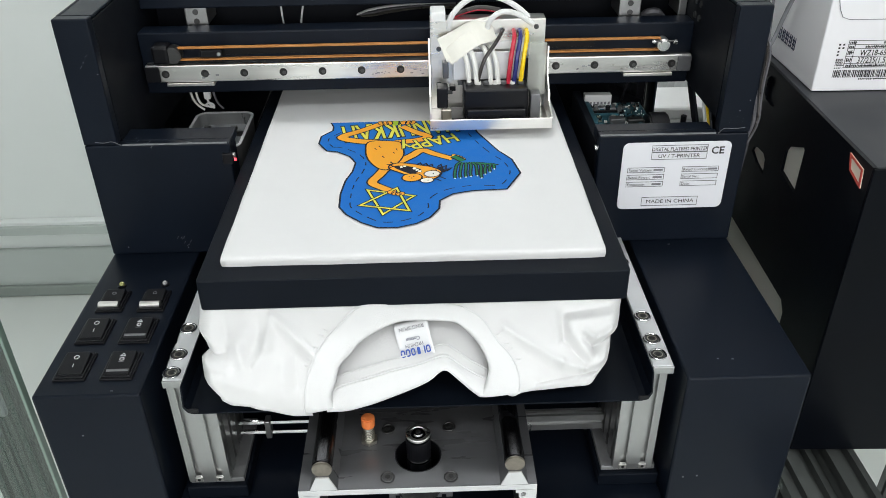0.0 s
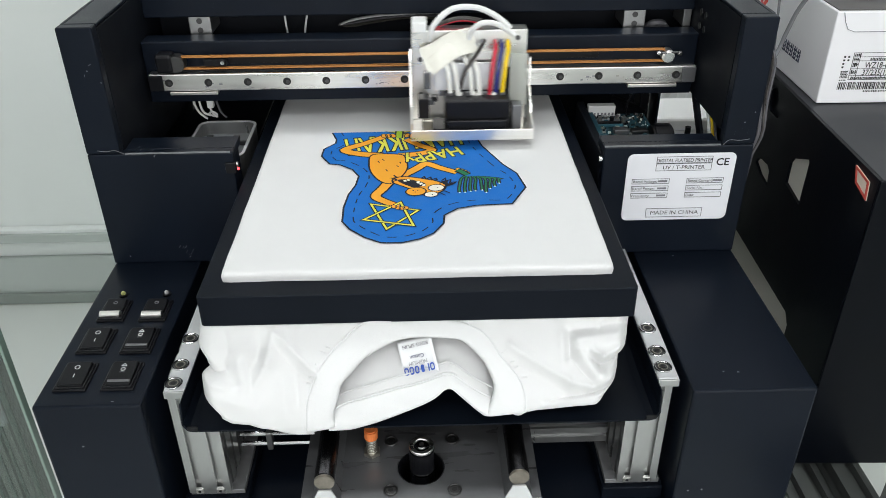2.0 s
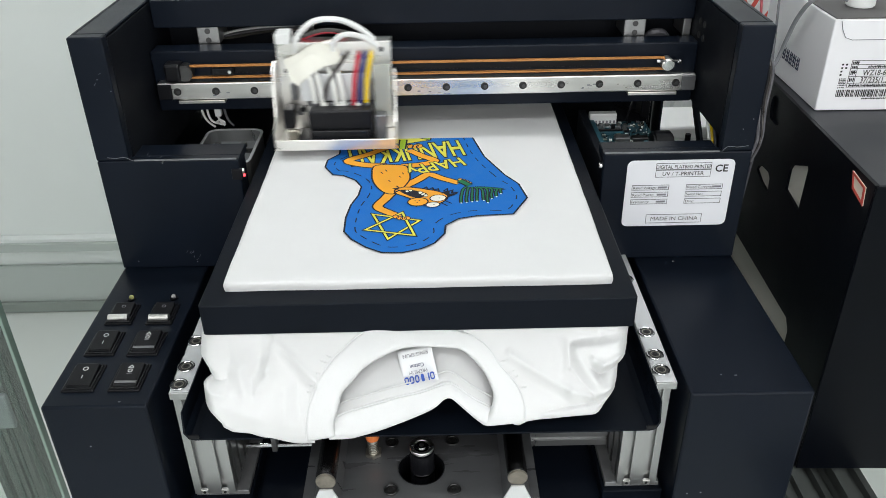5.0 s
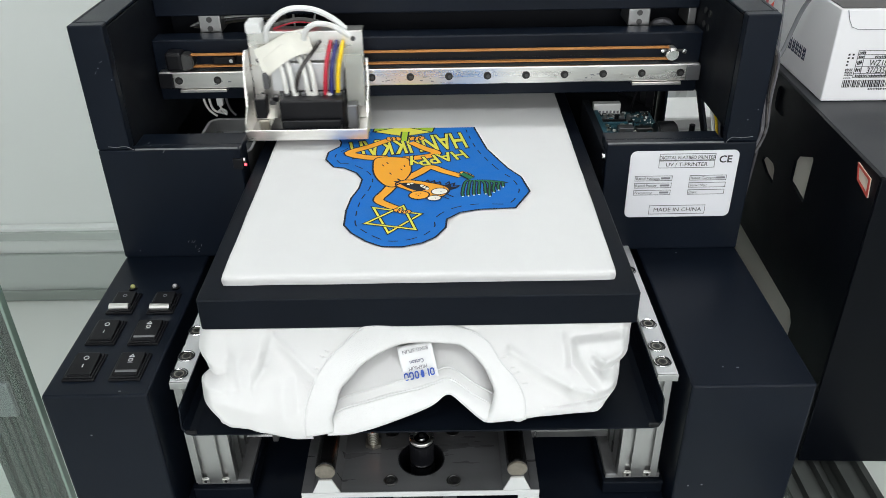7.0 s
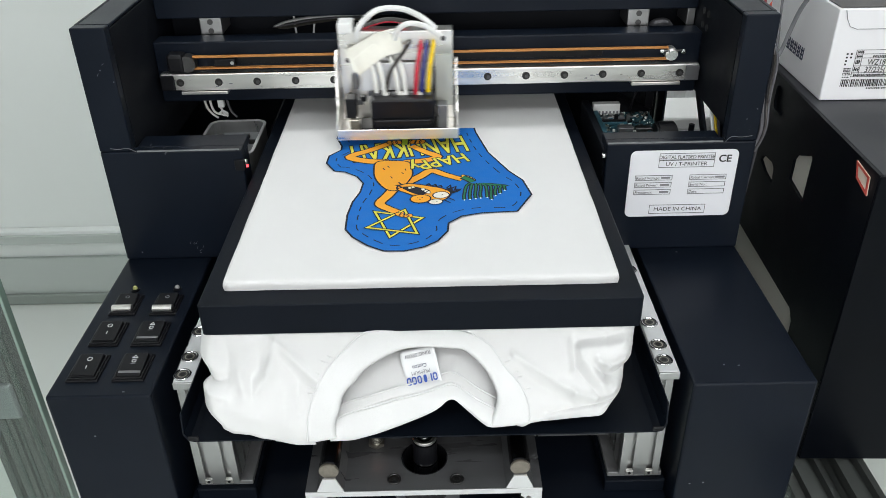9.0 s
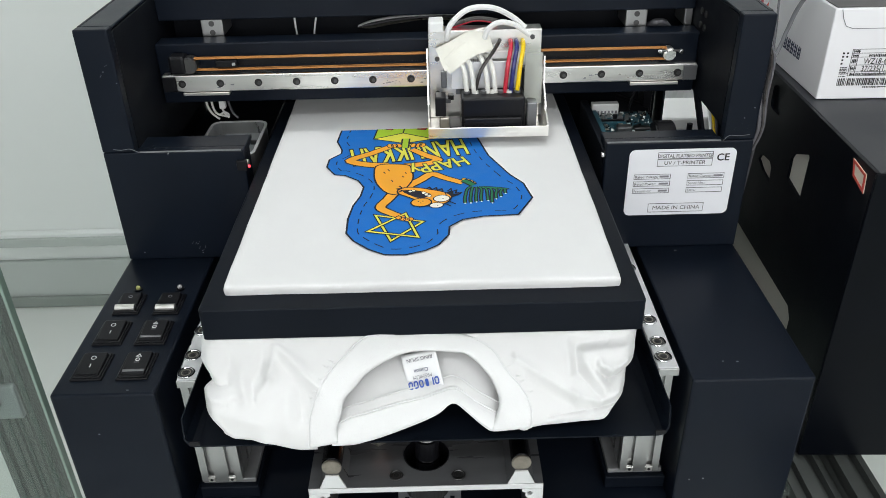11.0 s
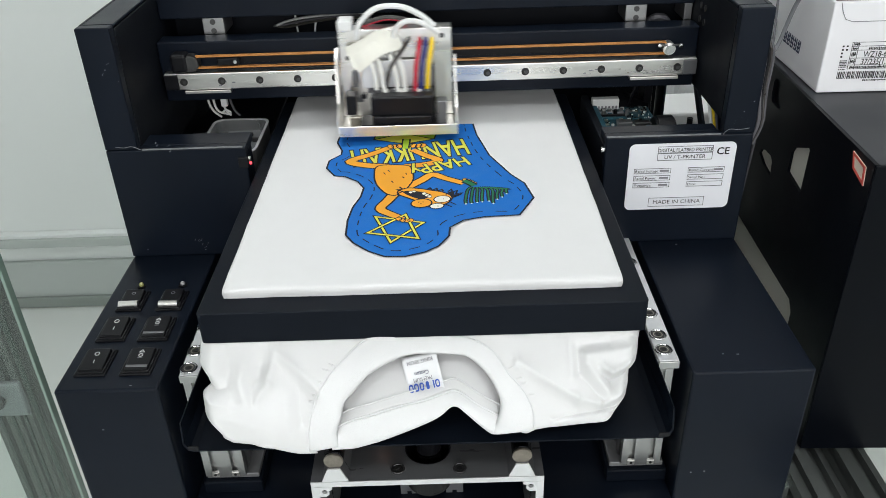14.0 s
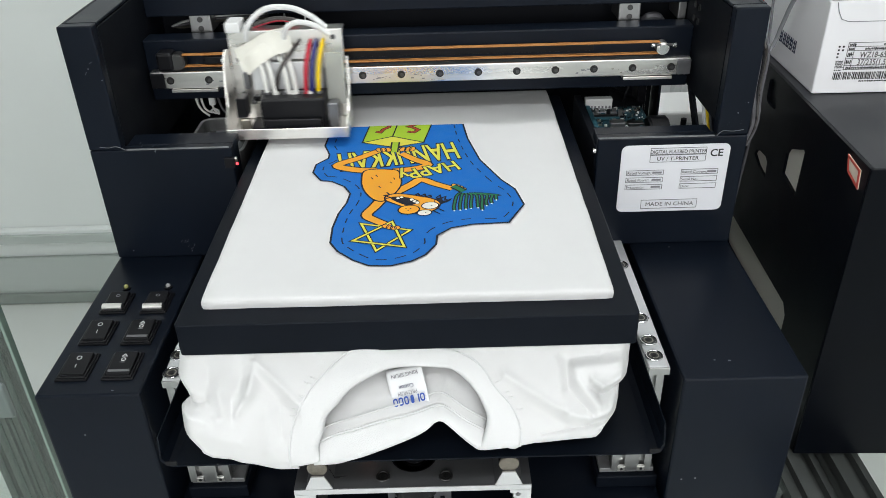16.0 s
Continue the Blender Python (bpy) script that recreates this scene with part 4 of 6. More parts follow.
# ---- print carriage ----
CW = 0.0605
CY0, CZ0 = -0.066, 1.0605
car = part("print_carriage", box(-CW, CW, CY0 + 0.0015, -0.012, CZ0, CZ0 + 0.0018, 0.0005), STEEL, pr, "stainless print carriage with ink tubes", origin=(0, CY0, CZ0))
part("front_lip", box(-CW, CW, CY0, CY0 + 0.0014, CZ0, CZ0 + 0.0110, 0.0004), STEEL, car)
part("back_plate", box(-CW + 0.002, CW - 0.004, -0.0140, -0.0122, CZ0 + 0.002, 1.1545, 0.0005), STEEL, car, "brushed stainless back plate")
part("top_flange", box(-CW + 0.002, CW - 0.004, -0.0122, 0.006, 1.1528, 1.1545, 0.0005), STEEL, car)
left_cheek = [(CY0 + 0.0015, CZ0 + 0.002), (-0.0145, CZ0 + 0.002), (-0.0145, 1.1376), (-0.026, 1.1404), (-0.037, 1.1338), (-0.043, 1.1207), (-0.046, 1.1047), (-0.049, 1.09), (CY0 + 0.0015, 1.078)]
part("left_cheek", plate(left_cheek, "x", -CW, -CW + 0.0015), STEEL, car, "curved side plate")
right_cheek = [(CY0 + 0.0015, CZ0 + 0.002), (-0.0145, CZ0 + 0.002), (-0.0145, 1.1280), (-0.0190, 1.1280), (-0.0225, 1.1000), (-0.0400, 1.0880), (-0.0430, 1.0800), (CY0 + 0.0015, 1.0740)]
part("right_cheek", plate(right_cheek, "x", CW - 0.0015, CW), STEEL, car)
part("tube_guard", box(CW - 0.022, CW - 0.004, -0.030, -0.0285, 1.082, 1.1357, 0.0005), ACRYL, car, "clear acrylic guard")
head = part("print_head", box(-0.0265, 0.0375, -0.054, -0.022, CZ0 + 0.006, 1.0975, 0.002), BLACK_PL, car, "black print head block")
part("head_foot", box(-0.040, 0.044, -0.050, -0.020, CZ0 + 0.002, CZ0 + 0.0058, 0.0005), BLACK_PL, head)
part("head_step", box(-0.0240, 0.0340, -0.060, -0.0545, CZ0 + 0.003, CZ0 + 0.018, 0.001), BLACK_PL, head)
for k in range(9):
    x = -0.022 + 0.0061 * k
    part("latch", box(x, x + 0.0035, -0.0612, -0.0602, CZ0 + 0.004, CZ0 + 0.012, 0.0004), BLACK_IN, head)
part("side_block", box(-0.053, -0.042, -0.045, -0.028, CZ0 + 0.015, 1.096, 0.001), BLACK_PL, car)
part("side_latch", box(-0.049, -0.039, -0.052, -0.046, CZ0 + 0.0025, CZ0 + 0.016, 0.001), WASHER, car)
part("side_clip", box(0.040, 0.050, -0.050, -0.036, CZ0 + 0.0025, 1.090, 0.001), DULL, car)
part("damper_block", box(0.0365, 0.0490, -0.0235, -0.0145, 1.080, 1.1179, 0.001), BLACK_PL, car)
part("damper_strip", box(-0.0465, -0.0405, -0.0230, -0.0145, 1.098, 1.1150, 0.001), DULL, car)
part("damper_plate", box(-0.036, 0.034, -0.027, -0.0245, 1.098, 1.1263, 0.0006), ALU_B, car)
random.seed(11)
for k in range(16):
    x, z = random.uniform(-0.045, 0.045), random.uniform(1.078, 1.1075)
    part("carriage_part", box(x - 0.003, x + 0.003, -0.022, -0.0145, z - 0.0025, z + 0.0025, 0.0004), random.choice([BLACK_PL, DULL, WASHER, WASHER]), car)
part("cable_block", box(-0.058, -0.043, -0.021, 0.002, 1.1548, 1.1652, 0.0015), WHITE_PL, car, "white connector block")
part("board_edge", box(-0.020, 0.030, -0.0185, -0.0143, 1.1263, 1.1338, 0.0006), WHITE_PL, car)
for k, x in enumerate((-0.0205, -0.0130, 0.0010, 0.0085)):
    part("clear_tube", tube([(x - 0.010, -0.018, 1.1310), (x - 0.006, -0.028, 1.1291), (x - 0.002, -0.036, 1.1169), (x, -0.038, 1.097)], 0.0025, 6, 8), TUBEW, car, "milky ink tube")
for x, m, words in ((0.0185, TRED, "red ink tube"), (0.0245, TBLUE, "dark blue ink tube"), (0.0310, TYEL, "yellow ink tube")):
    part("ink_tube", tube([(x + 0.006, -0.016, 1.1442), (x + 0.0055, -0.028, 1.1404), (x + 0.002, -0.037, 1.1235), (x - 0.0005, -0.038, 1.097)], 0.0023, 6, 8), m, car, words)
part("ink_tube", tube([(0.014, -0.016, 1.1451), (0.007, -0.028, 1.1376), (-0.006, -0.036, 1.1207), (-0.0125, -0.037, 1.097)], 0.0019, 6, 8), TBLK, car, "black ink tube")
part("ribbon_cable", tube([(0.004, -0.015, 1.1461), (-0.014, -0.022, 1.1442), (-0.030, -0.026, 1.1367), (-0.047, -0.027, 1.1291)], 0.0128, 6, 12, 0.07, up=Vector((0.1, -0.8, 0.6))), BEIGE, car, "wide beige ribbon cable")
part("ribbon_cable", tube([(0.000, -0.016, 1.1432), (-0.016, -0.025, 1.1404), (-0.030, -0.031, 1.1320), (-0.042, -0.031, 1.1226)], 0.0085, 6, 10, 0.10, up=Vector((0.1, -0.8, 0.6))), BEIGE, car, "wide beige ribbon cable")
part("white_hose", tube([(-0.040, -0.013, 1.1451), (-0.036, -0.016, 1.1611), (-0.018, -0.012, 1.1752), (0.006, -0.008, 1.1752), (0.026, -0.006, 1.1658), (0.040, -0.008, 1.1545)], 0.0028, 8, 10), WHITE_PL, car, "white hose arching over the carriage")
part("white_hose", tube([(-0.002, -0.014, 1.1432), (0.001, -0.020, 1.1564), (0.012, -0.021, 1.1639), (0.028, -0.016, 1.1602), (0.044, -0.014, 1.1489)], 0.0027, 8, 10), WHITE_PL, car, "white hose bending over the back plate")
part("dark_hose", tube([(-0.034, -0.006, 1.1583), (-0.01, 0.0, 1.1630), (0.012, 0.0, 1.1602)], 0.0022, 6, 8), TBLK, car)
part("dark_hose", tube([(-0.034, -0.002, 1.1555), (-0.01, 0.004, 1.1602), (0.012, 0.004, 1.1573)], 0.0018, 6, 8), TRED, car)
for x, z in ((-0.050, 1.1263), (0.047, 1.1470), (-0.050, 1.090), (0.046, 1.1169)):
    part("plate_screw", cyl((x, -0.0155, z), (x, -0.0142, z), 0.0025, 12), SCREW, car)
for k, (dz, m) in enumerate(((0.0, WHITE_PL), (0.003, GREYW), (0.006, WASHER))):
    part("trailing_cable", tube([(-0.030, 0.0525, 1.1545 - dz), (-0.060, 0.056, 1.1532 - dz * 0.7), (-0.095, 0.060, 1.1502 - dz), (-0.122, 0.063, 1.1451 - dz), (-0.135, 0.065, 1.1400)], 0.0045, 6, 8, 0.22), m, car, "flat cable trailing behind the carriage")

random.seed(52)
for k in range(14):
    x, z = -0.030 + 0.0046 * k, 1.1060 + random.uniform(-0.006, 0.010)
    part("fitting", cyl((x, -0.0175, z), (x, -0.0142, z), random.uniform(0.0010, 0.0019), 10), random.choice((WASHER, CHROME, SCREW)), car)
for k in range(7):
    part("tube_socket", cyl((-0.0205 + 0.0086 * k, -0.038, 1.0970), (-0.0205 + 0.0086 * k, -0.038, 1.1000), 0.0032, 12), TUBEW if k % 2 else DULL, car)
for k in range(9):
    x = -0.0440 + 0.0043 * k
    part("ribbon_mark", box(x, x + 0.0006, -0.0312, -0.0308, 1.1180 + 0.0012 * k, 1.1225 + 0.0012 * k), GREYINK, car)

# ---- T-shirt on the bed ----
shirt = thing("t_shirt", (0, YP0, ZP), "white cotton T-shirt stretched over the printing bed, collar hanging", "t-shirt")


BX0, BX1, BY0 = PX0 + 0.0012, PX1 - 0.0008, YP0 + 0.0105


def on_bed():
    bm = bmesh.new()
    nx, ny = 70, 90
    grid = []
    for j in range(ny + 1):
        row = []
        for i in range(nx + 1):
            x = BX0 + (BX1 - BX0) * i / nx
            y = BY0 + 0.405 * j / ny
            z = ZP - 0.0004 + 0.00035 * noise.noise(Vector((x * 18, y * 9, 0.3)))
            row.append([x, y, z])
        grid.append(row)
    vs = [[bm.verts.new(p) for p in row] for row in grid]
    for j in range(ny):
        for i in range(nx):
            bm.faces.new((vs[j][i], vs[j][i + 1], vs[j + 1][i + 1], vs[j + 1][i])).smooth = True
    # rolled border down to the frame
    border = vs[0][:] + [vs[j][nx] for j in range(1, ny + 1)] + vs[ny][-2::-1] + [vs[j][0] for j in range(ny - 1, 0, -1)]
    last = border
    cx, cy = (PX0 + PX1) / 2, YP0 + 0.2025
    for out, drop in ((0.0012, 0.0005), (0.0020, 0.0016), (0.0023, 0.0032), (0.0021, 0.0055), (0.0014, 0.0082)):
        nxt = []
        for b in border:
            d = Vector((0, 0, 0))
            if abs(b.co.x - BX0) < 1e-6: d.x = -1
            if abs(b.co.x - BX1) < 1e-6: d.x = 1
            if abs(b.co.y - BY0) < 1e-6: d.y = -1
            if abs(b.co.y - BY0 - 0.405) < 1e-6: d.y = 1
            wob = 0.0006 * noise.noise(Vector((b.co.x * 30, b.co.y * 30, 5)))
            nxt.append(bm.verts.new(b.co + d.normalized() * (out + wob) + Vector((0, 0, -drop))))
        for k in range(len(border)):
            k2 = (k + 1) % len(border)
            bm.faces.new((last[k], last[k2], nxt[k2], nxt[k])).smooth = True
        last = nxt
    return bm


bm = on_bed()
ob = part("front_panel", bm, FABRIC, shirt, "smooth stretched cotton over the bed")
for p in ob.data.polygons:
    p.use_smooth = True


def lerp_table(x, table):
    for (a, va), (b, vb) in zip(table, table[1:]):
        if x <= b:
            t = max(0.0, (x - a) / (b - a))
            t = t * t * (3 - 2 * t) * 0.5 + t * 0.5
            return va + (vb - va) * t
    return table[-1][1]


LEFT = [(0.9480, -0.1690), (0.9640, -0.1600), (0.9736, -0.1676), (0.9855, -0.1692), (0.9905, -0.1648), (0.9935, -0.1662), (1.0025, -0.1732), (1.0160, -0.1731)]
RIGHT = [(0.9600, 0.1270), (0.9700, 0.1305), (0.9777, 0.1368), (0.9860, 0.1391), (0.9923, 0.1405), (0.9970, 0.1462), (1.0036, 0.1482), (1.0160, 0.1520)]
HEM = [(-0.170, 0.972), (-0.165, 0.9680), (-0.158, 0.9638), (-0.149, 0.9606), (-0.137, 0.9594), (-0.1226, 0.9553), (-0.0956, 0.9484), (-0.0634, 0.9488), (0.0392, 0.9591), (0.0551, 0.9625), (0.0650, 0.9620), (0.0702, 0.9612), (0.0760, 0.9640), (0.0853, 0.9653), (0.1197, 0.9675), (0.128, 0.968), (0.140, 0.975)]
NECK = [(-0.0725, 0.9540), (-0.0739, 0.9640), (-0.0705, 0.9730), (-0.0674, 0.9825), (-0.0596, 0.9890), (-0.0488, 0.9973), (-0.0272, 1.0053), (-0.0098, 1.0073), (0.0139, 1.0063), (0.0255, 1.0045), (0.0392, 0.9948), (0.046, 0.9848), (0.0478, 0.9780), (0.0445, 0.9680), (0.0396, 0.9595)]
OUTER = [(-0.0949, 0.9495), (-0.0942, 0.968), (-0.0917, 0.9787), (-0.0864, 0.9884), (-0.0787, 0.9982), (-0.068, 1.0064), (-0.0500, 1.0162), (-0.0248, 1.0164), (0.0180, 1.0162), (0.0420, 1.0090), (0.0543, 0.9963), (0.0638, 0.9883), (0.0694, 0.98), (0.0716, 0.971), (0.0706, 0.962)]
VHEM = [(-0.0780, 0.9488), (-0.0634, 0.9488), (-0.0524, 0.9518), (-0.0263, 0.9607), (-0.0004, 0.9703), (0.0084, 0.9766), (0.0127, 0.9782), (0.0169, 0.9768), (0.0253, 0.9704), (0.0337, 0.9635), (0.0396, 0.9590)]
TAPE = [(-0.0780, 0.9610), (-0.065, 0.9672), (-0.0476, 0.971), (-0.0259, 0.9759), (-0.0064, 0.9793), (0.0067, 0.9827), (0.0132, 0.9839), (0.0196, 0.9821), (0.0323, 0.9748), (0.0439, 0.9693), (0.0516, 0.9651)]
INTOP = [(-0.086, 0.9729), (-0.0661, 0.9810), (-0.0482, 0.9910), (-0.028, 0.9975), (-0.0078, 0.9995), (0.0146, 0.9990), (0.0323, 0.9955), (0.0452, 0.9840), (0.0575, 0.9693)]


def inside(x, z, loop):
    c = False
    for (x0, z0), (x1, z1) in zip(loop, loop[1:] + loop[:1]):
        if (z0 > z) != (z1 > z) and x < (x1 - x0) * (z - z0) / (z1 - z0) + x0:
            c = not c
    return c


# folds: from, to, width, height (below zero: a crease)
LEFT_FOLDS = [((-0.1205, 1.0119), (-0.1235, 0.9955), 0.0034, 0.0036), ((-0.1235, 0.9955), (-0.1328, 0.9847), 0.0034, 0.0034), ((-0.1300, 1.0130), (-0.1310, 0.9990), 0.0060, -0.0036),
         ((-0.1189, 1.0128), (-0.0860, 0.9897), 0.0030, 0.0034), ((-0.1200, 1.0060), (-0.0930, 0.9850), 0.0070, -0.0030), ((-0.1440, 0.9960), (-0.1400, 0.9848), 0.0055, 0.0048), ((-0.1370, 0.9920), (-0.1340, 0.9840), 0.0040, -0.0030),
         ((-0.1692, 0.9855), (-0.1531, 0.9822), 0.0036, 0.0036), ((-0.1531, 0.9822), (-0.1361, 0.9848), 0.0040, -0.0022), ((-0.1680, 0.9902), (-0.1553, 0.9931), 0.0032, -0.0048),
         ((-0.1022, 0.9888), (-0.0999, 0.9719), 0.0040, -0.0024), ((-0.1100, 0.9840), (-0.1090, 0.9650), 0.0060, 0.0022), ((-0.1563, 1.0141), (-0.1535, 1.0021), 0.0050, -0.0022), ((-0.1640, 0.9780), (-0.1300, 0.9690), 0.0080, 0.0026)]
RIGHT_FOLDS = [((0.0612, 1.0023), (0.1051, 0.9815), 0.0028, 0.0032), ((0.1051, 0.9815), (0.1209, 0.9780), 0.0030, 0.0040), ((0.0680, 0.9920), (0.1030, 0.9760), 0.0075, -0.0034),
         ((0.1065, 1.0089), (0.1074, 0.9952), 0.0036, -0.0034), ((0.1000, 1.0089), (0.1010, 0.9952), 0.0036, 0.0024), ((0.1074, 0.9952), (0.1223, 0.9797), 0.0036, -0.0038), ((0.1130, 0.9990), (0.1260, 0.9850), 0.0040, 0.0040),
         ((0.1097, 1.0098), (0.1317, 1.0114), 0.0026, -0.0036), ((0.1317, 1.0114), (0.1495, 1.0138), 0.0026, -0.0030), ((0.1120, 1.0050), (0.1450, 1.0075), 0.0040, 0.0030)]
POCKET_FOLDS = [((0.1237, 0.9985), (0.1298, 0.9949), 0.0022, 0.0052), ((0.1298, 0.9949), (0.1433, 0.9993), 0.0022, 0.0052), ((0.1237, 0.9945), (0.1298, 0.9910), 0.0028, -0.0052), ((0.1298, 0.9910), (0.1420, 0.9940), 0.0028, -0.0052),
         ((0.1210, 0.9780), (0.1350, 0.9820), 0.0032, 0.0042), ((0.1180, 0.9735), (0.1330, 0.9775), 0.0030, -0.0034), ((0.0853, 0.9668), (0.1328, 0.9738), 0.0018, 0.0018), ((0.0853, 0.9690), (0.1328, 0.9762), 0.0018, -0.0016)]
FOLDS = LEFT_FOLDS + RIGHT_FOLDS + POCKET_FOLDS


def seg_distance(x, z, a, b):
    ax, az = a
    bx, bz = b
    l2 = (bx - ax) ** 2 + (bz - az) ** 2
    t = max(0, min(1, ((x - ax) * (bx - ax) + (z - az) * (bz - az)) / l2))
    return math.hypot(x - ax - t * (bx - ax), z - az - t * (bz - az))


def drape(x, z, off=0.0):
    """The cloth slides out from under the bed and slopes down to the lip of the tray."""
    s = max(0.0, (1.0165 - z) / 0.0615)
    v = min(1.0, s * 5)
    y = -0.009 - 0.048 * math.sin(min(1.0, s) * 1.35) / math.sin(1.35) + off
    h = 0.0
    for a, b, w, amp in FOLDS:
        d = seg_distance(x, z, a, b)
        h += amp * math.exp(-math.hypot(d, w * 0.30) / w) * 2.0
    h += 0.0013 * noise.noise(Vector((x * 24, z * 24, 1.7))) + 0.0005 * noise.noise(Vector((x * 75, z * 60, 4.7)))
    # out along the slope's own normal
    return Vector((x, YP0 + y - 0.72 * h * v, z + 0.60 * h * v))


def along(line, n):
    """n + 1 even steps along a smooth line of the plan."""
    pts = [Vector((p.x, p.z)) for p in curve_points([(x, 0, z) for x, z in line], 12)]
    acc = [0.0]
    for a, b in zip(pts, pts[1:]):
        acc.append(acc[-1] + (b - a).length)
    out, k = [], 0
    for i in range(n + 1):
        want = acc[-1] * i / n
        while k < len(acc) - 2 and acc[k + 1] < want:
            k += 1
        f = (want - acc[k]) / max(1e-9, acc[k + 1] - acc[k])
        out.append(pts[k] + (pts[k + 1] - pts[k]) * min(1.0, f))
    return out


def sheet(rows):
    bm = bmesh.new()
    vs = [[bm.verts.new(p) for p in row] for row in rows]
    for a, b in zip(vs, vs[1:]):
        for i in range(len(a) - 1):
            bm.faces.new((a[i], a[i + 1], b[i + 1], b[i])).smooth = True
    return bm


def cloth(name, bm, material, label, thick=0.0011):
    ob = part(name, bm, material, shirt, label)
    sol = ob.modifiers.new("cloth", "SOLIDIFY")
    sol.thickness, sol.offset = thick, 0.0
    for p in ob.data.polygons:
        p.use_smooth = True
    return ob


def hanging():
    bm = bmesh.new()
    nu, nv = 300, 96
    vs = []
    for j in range(nv + 1):
        row = []
        for i in range(nu + 1):
            u = i / nu
            zb = lerp_table(-0.168 + 0.305 * u, HEM)
            z = 1.0162 + (zb - 0.0030 - 1.0162) * j / nv
            x = (lerp_table(z, LEFT) - 0.0050) * (1 - u) + (lerp_table(z, RIGHT) + 0.0050) * u
            p = drape(x, z)
            # the sides roll under
            e = min(u, 1 - u) * 0.31
            if e < 0.012:
                p.y += 0.014 * (1 - e / 0.012) ** 2
                p.z -= 0.002 * (1 - e / 0.012) ** 2
            f = (nv - j) / nv * (1.0162 - zb)
            if f < 0.004:
                p.y += 0.003 * (1 - f / 0.004) ** 2
            row.append(bm.verts.new(p))
        vs.append(row)
    mid = [(a * 0.25 + b * 0.75) for a, b in zip(along(NECK, 40), along(OUTER, 40))]
    hole = [(p.x, p.y) for p in mid] + [(mid[-1].x, 0.90), (mid[0].x, 0.90)]
    rest = [(vs[j][i], vs[j][i + 1], vs[j + 1][i + 1], vs[j + 1][i]) for j in range(nv) for i in range(nu)]
    for q in rest:
        c = sum((p.co for p in q), Vector()) / 4
        if not inside(c.x, c.z, hole):
            bm.faces.new(q).smooth = True
    bmesh.ops.delete(bm, geom=[v for v in bm.verts if not v.link_faces], context="VERTS")
    return bm


cloth("hanging_body", hanging(), FABRIC, "loose folded cotton hanging off the bed")


def collar_band():
    rows = []
    ins, outs = along(NECK, 110), along(OUTER, 110)
    for k in range(11):
        g = k / 10
        row = []
        for i, (a, b) in enumerate(zip(ins, outs)):
            p = a + (b - a) * g
            q = drape(p.x, p.y)
            rise = 0.0012 + 0.0005 * math.sin(math.pi * min(1, g * 1.02)) - 0.0006 * max(0.0, g - 0.85) / 0.15
            rise += 0.0003 * noise.noise(Vector((p.x * 120, p.y * 120, 6)))
            # the free edge turns in
            back = 0.0030 * max(0.0, 1 - g / 0.16) ** 2
            row.append(q + Vector((0, -0.72 * rise + back, 0.60 * rise - back * 0.4)))
        rows.append(row)
    return sheet(rows)


cloth("collar", collar_band(), RIB, "ribbed crew collar", 0.0011)
seam = [drape(p.x, p.y) + Vector((0, -0.0012, 0.0008)) for p in along(OUTER, 60)]
part("collar_seam", tube(seam[:28], 0.00055, 2, 8), RIB, shirt)
part("collar_seam", tube(seam[42:], 0.00045, 2, 8), RIB, shirt)
# short puckers along the seam
random.seed(41)
for i in (9, 10, 12, 14, 15, 49, 51, 52, 54):
    p = along(OUTER, 60)[i]
    c = Vector((-0.012, 0.985))
    d = (p - c).normalized()
    a, b = p + d * 0.0018, p + d * random.uniform(0.005, 0.009)
    part("pucker", tube([drape(a.x, a.y) + Vector((0, -0.0006, 0.0002)), drape((a.x + b.x) / 2, (a.y + b.y) / 2) + Vector((0, -0.0009, 0.0004)), drape(b.x, b.y) + Vector((0, 0.0004, -0.0004))], 0.0006, 3, 6, ends=0.4), FABRIC, shirt)


def back_collar():
    """The collar of the shirt's back, leaning back from the neck's lower edge."""
    rows = []
    low, high = along(VHEM, 90), along(TAPE, 90)
    for k in range(9):
        g = k / 8
        row = []
        for a, b in zip(low, high):
            p = a + (b - a) * g
            q = drape(p.x, p.y, 0.008 * g)
            row.append(q + Vector((0, -0.0016 * math.sin(math.pi * g) + 0.003 * max(0.0, 1 - g / 0.12) ** 2, 0.0012 * math.sin(math.pi * g))))
        rows.append(row)
    return sheet(rows)


cloth("lower_collar", back_collar(), RIB, "ribbed collar edge folded forward")
for lift, r in ((0.0, 0.00075), (0.0050, 0.00055)):
    part("neck_tape", tube([drape(p.x, p.y + lift, 0.008 + lift * 0.8) + Vector((0, -0.0007, 0.0005)) for p in along(TAPE, 40)[1:-1]], r, 2, 8), RIB, shirt)


def inner_back():
    """The inside of the shirt's back, behind the neck hole."""
    rows = []
    low, high = along(TAPE, 70), along(INTOP, 70)
    for k in range(23):
        g = k / 20
        row = []
        for a, b in zip(low, high):
            p = a + (b - a) * g
            q = drape(p.x, min(p.y, 1.013), 0.008 + 0.022 * min(1.0, g))
            q.y += 0.0022 * noise.noise(Vector((p.x * 40, p.y * 40, 9)))
            row.append(q)
        rows.append(row)
    return sheet(rows)


cloth("inside_back", inner_back(), FABRIC, "inside of the shirt back in shade", 0.0008)

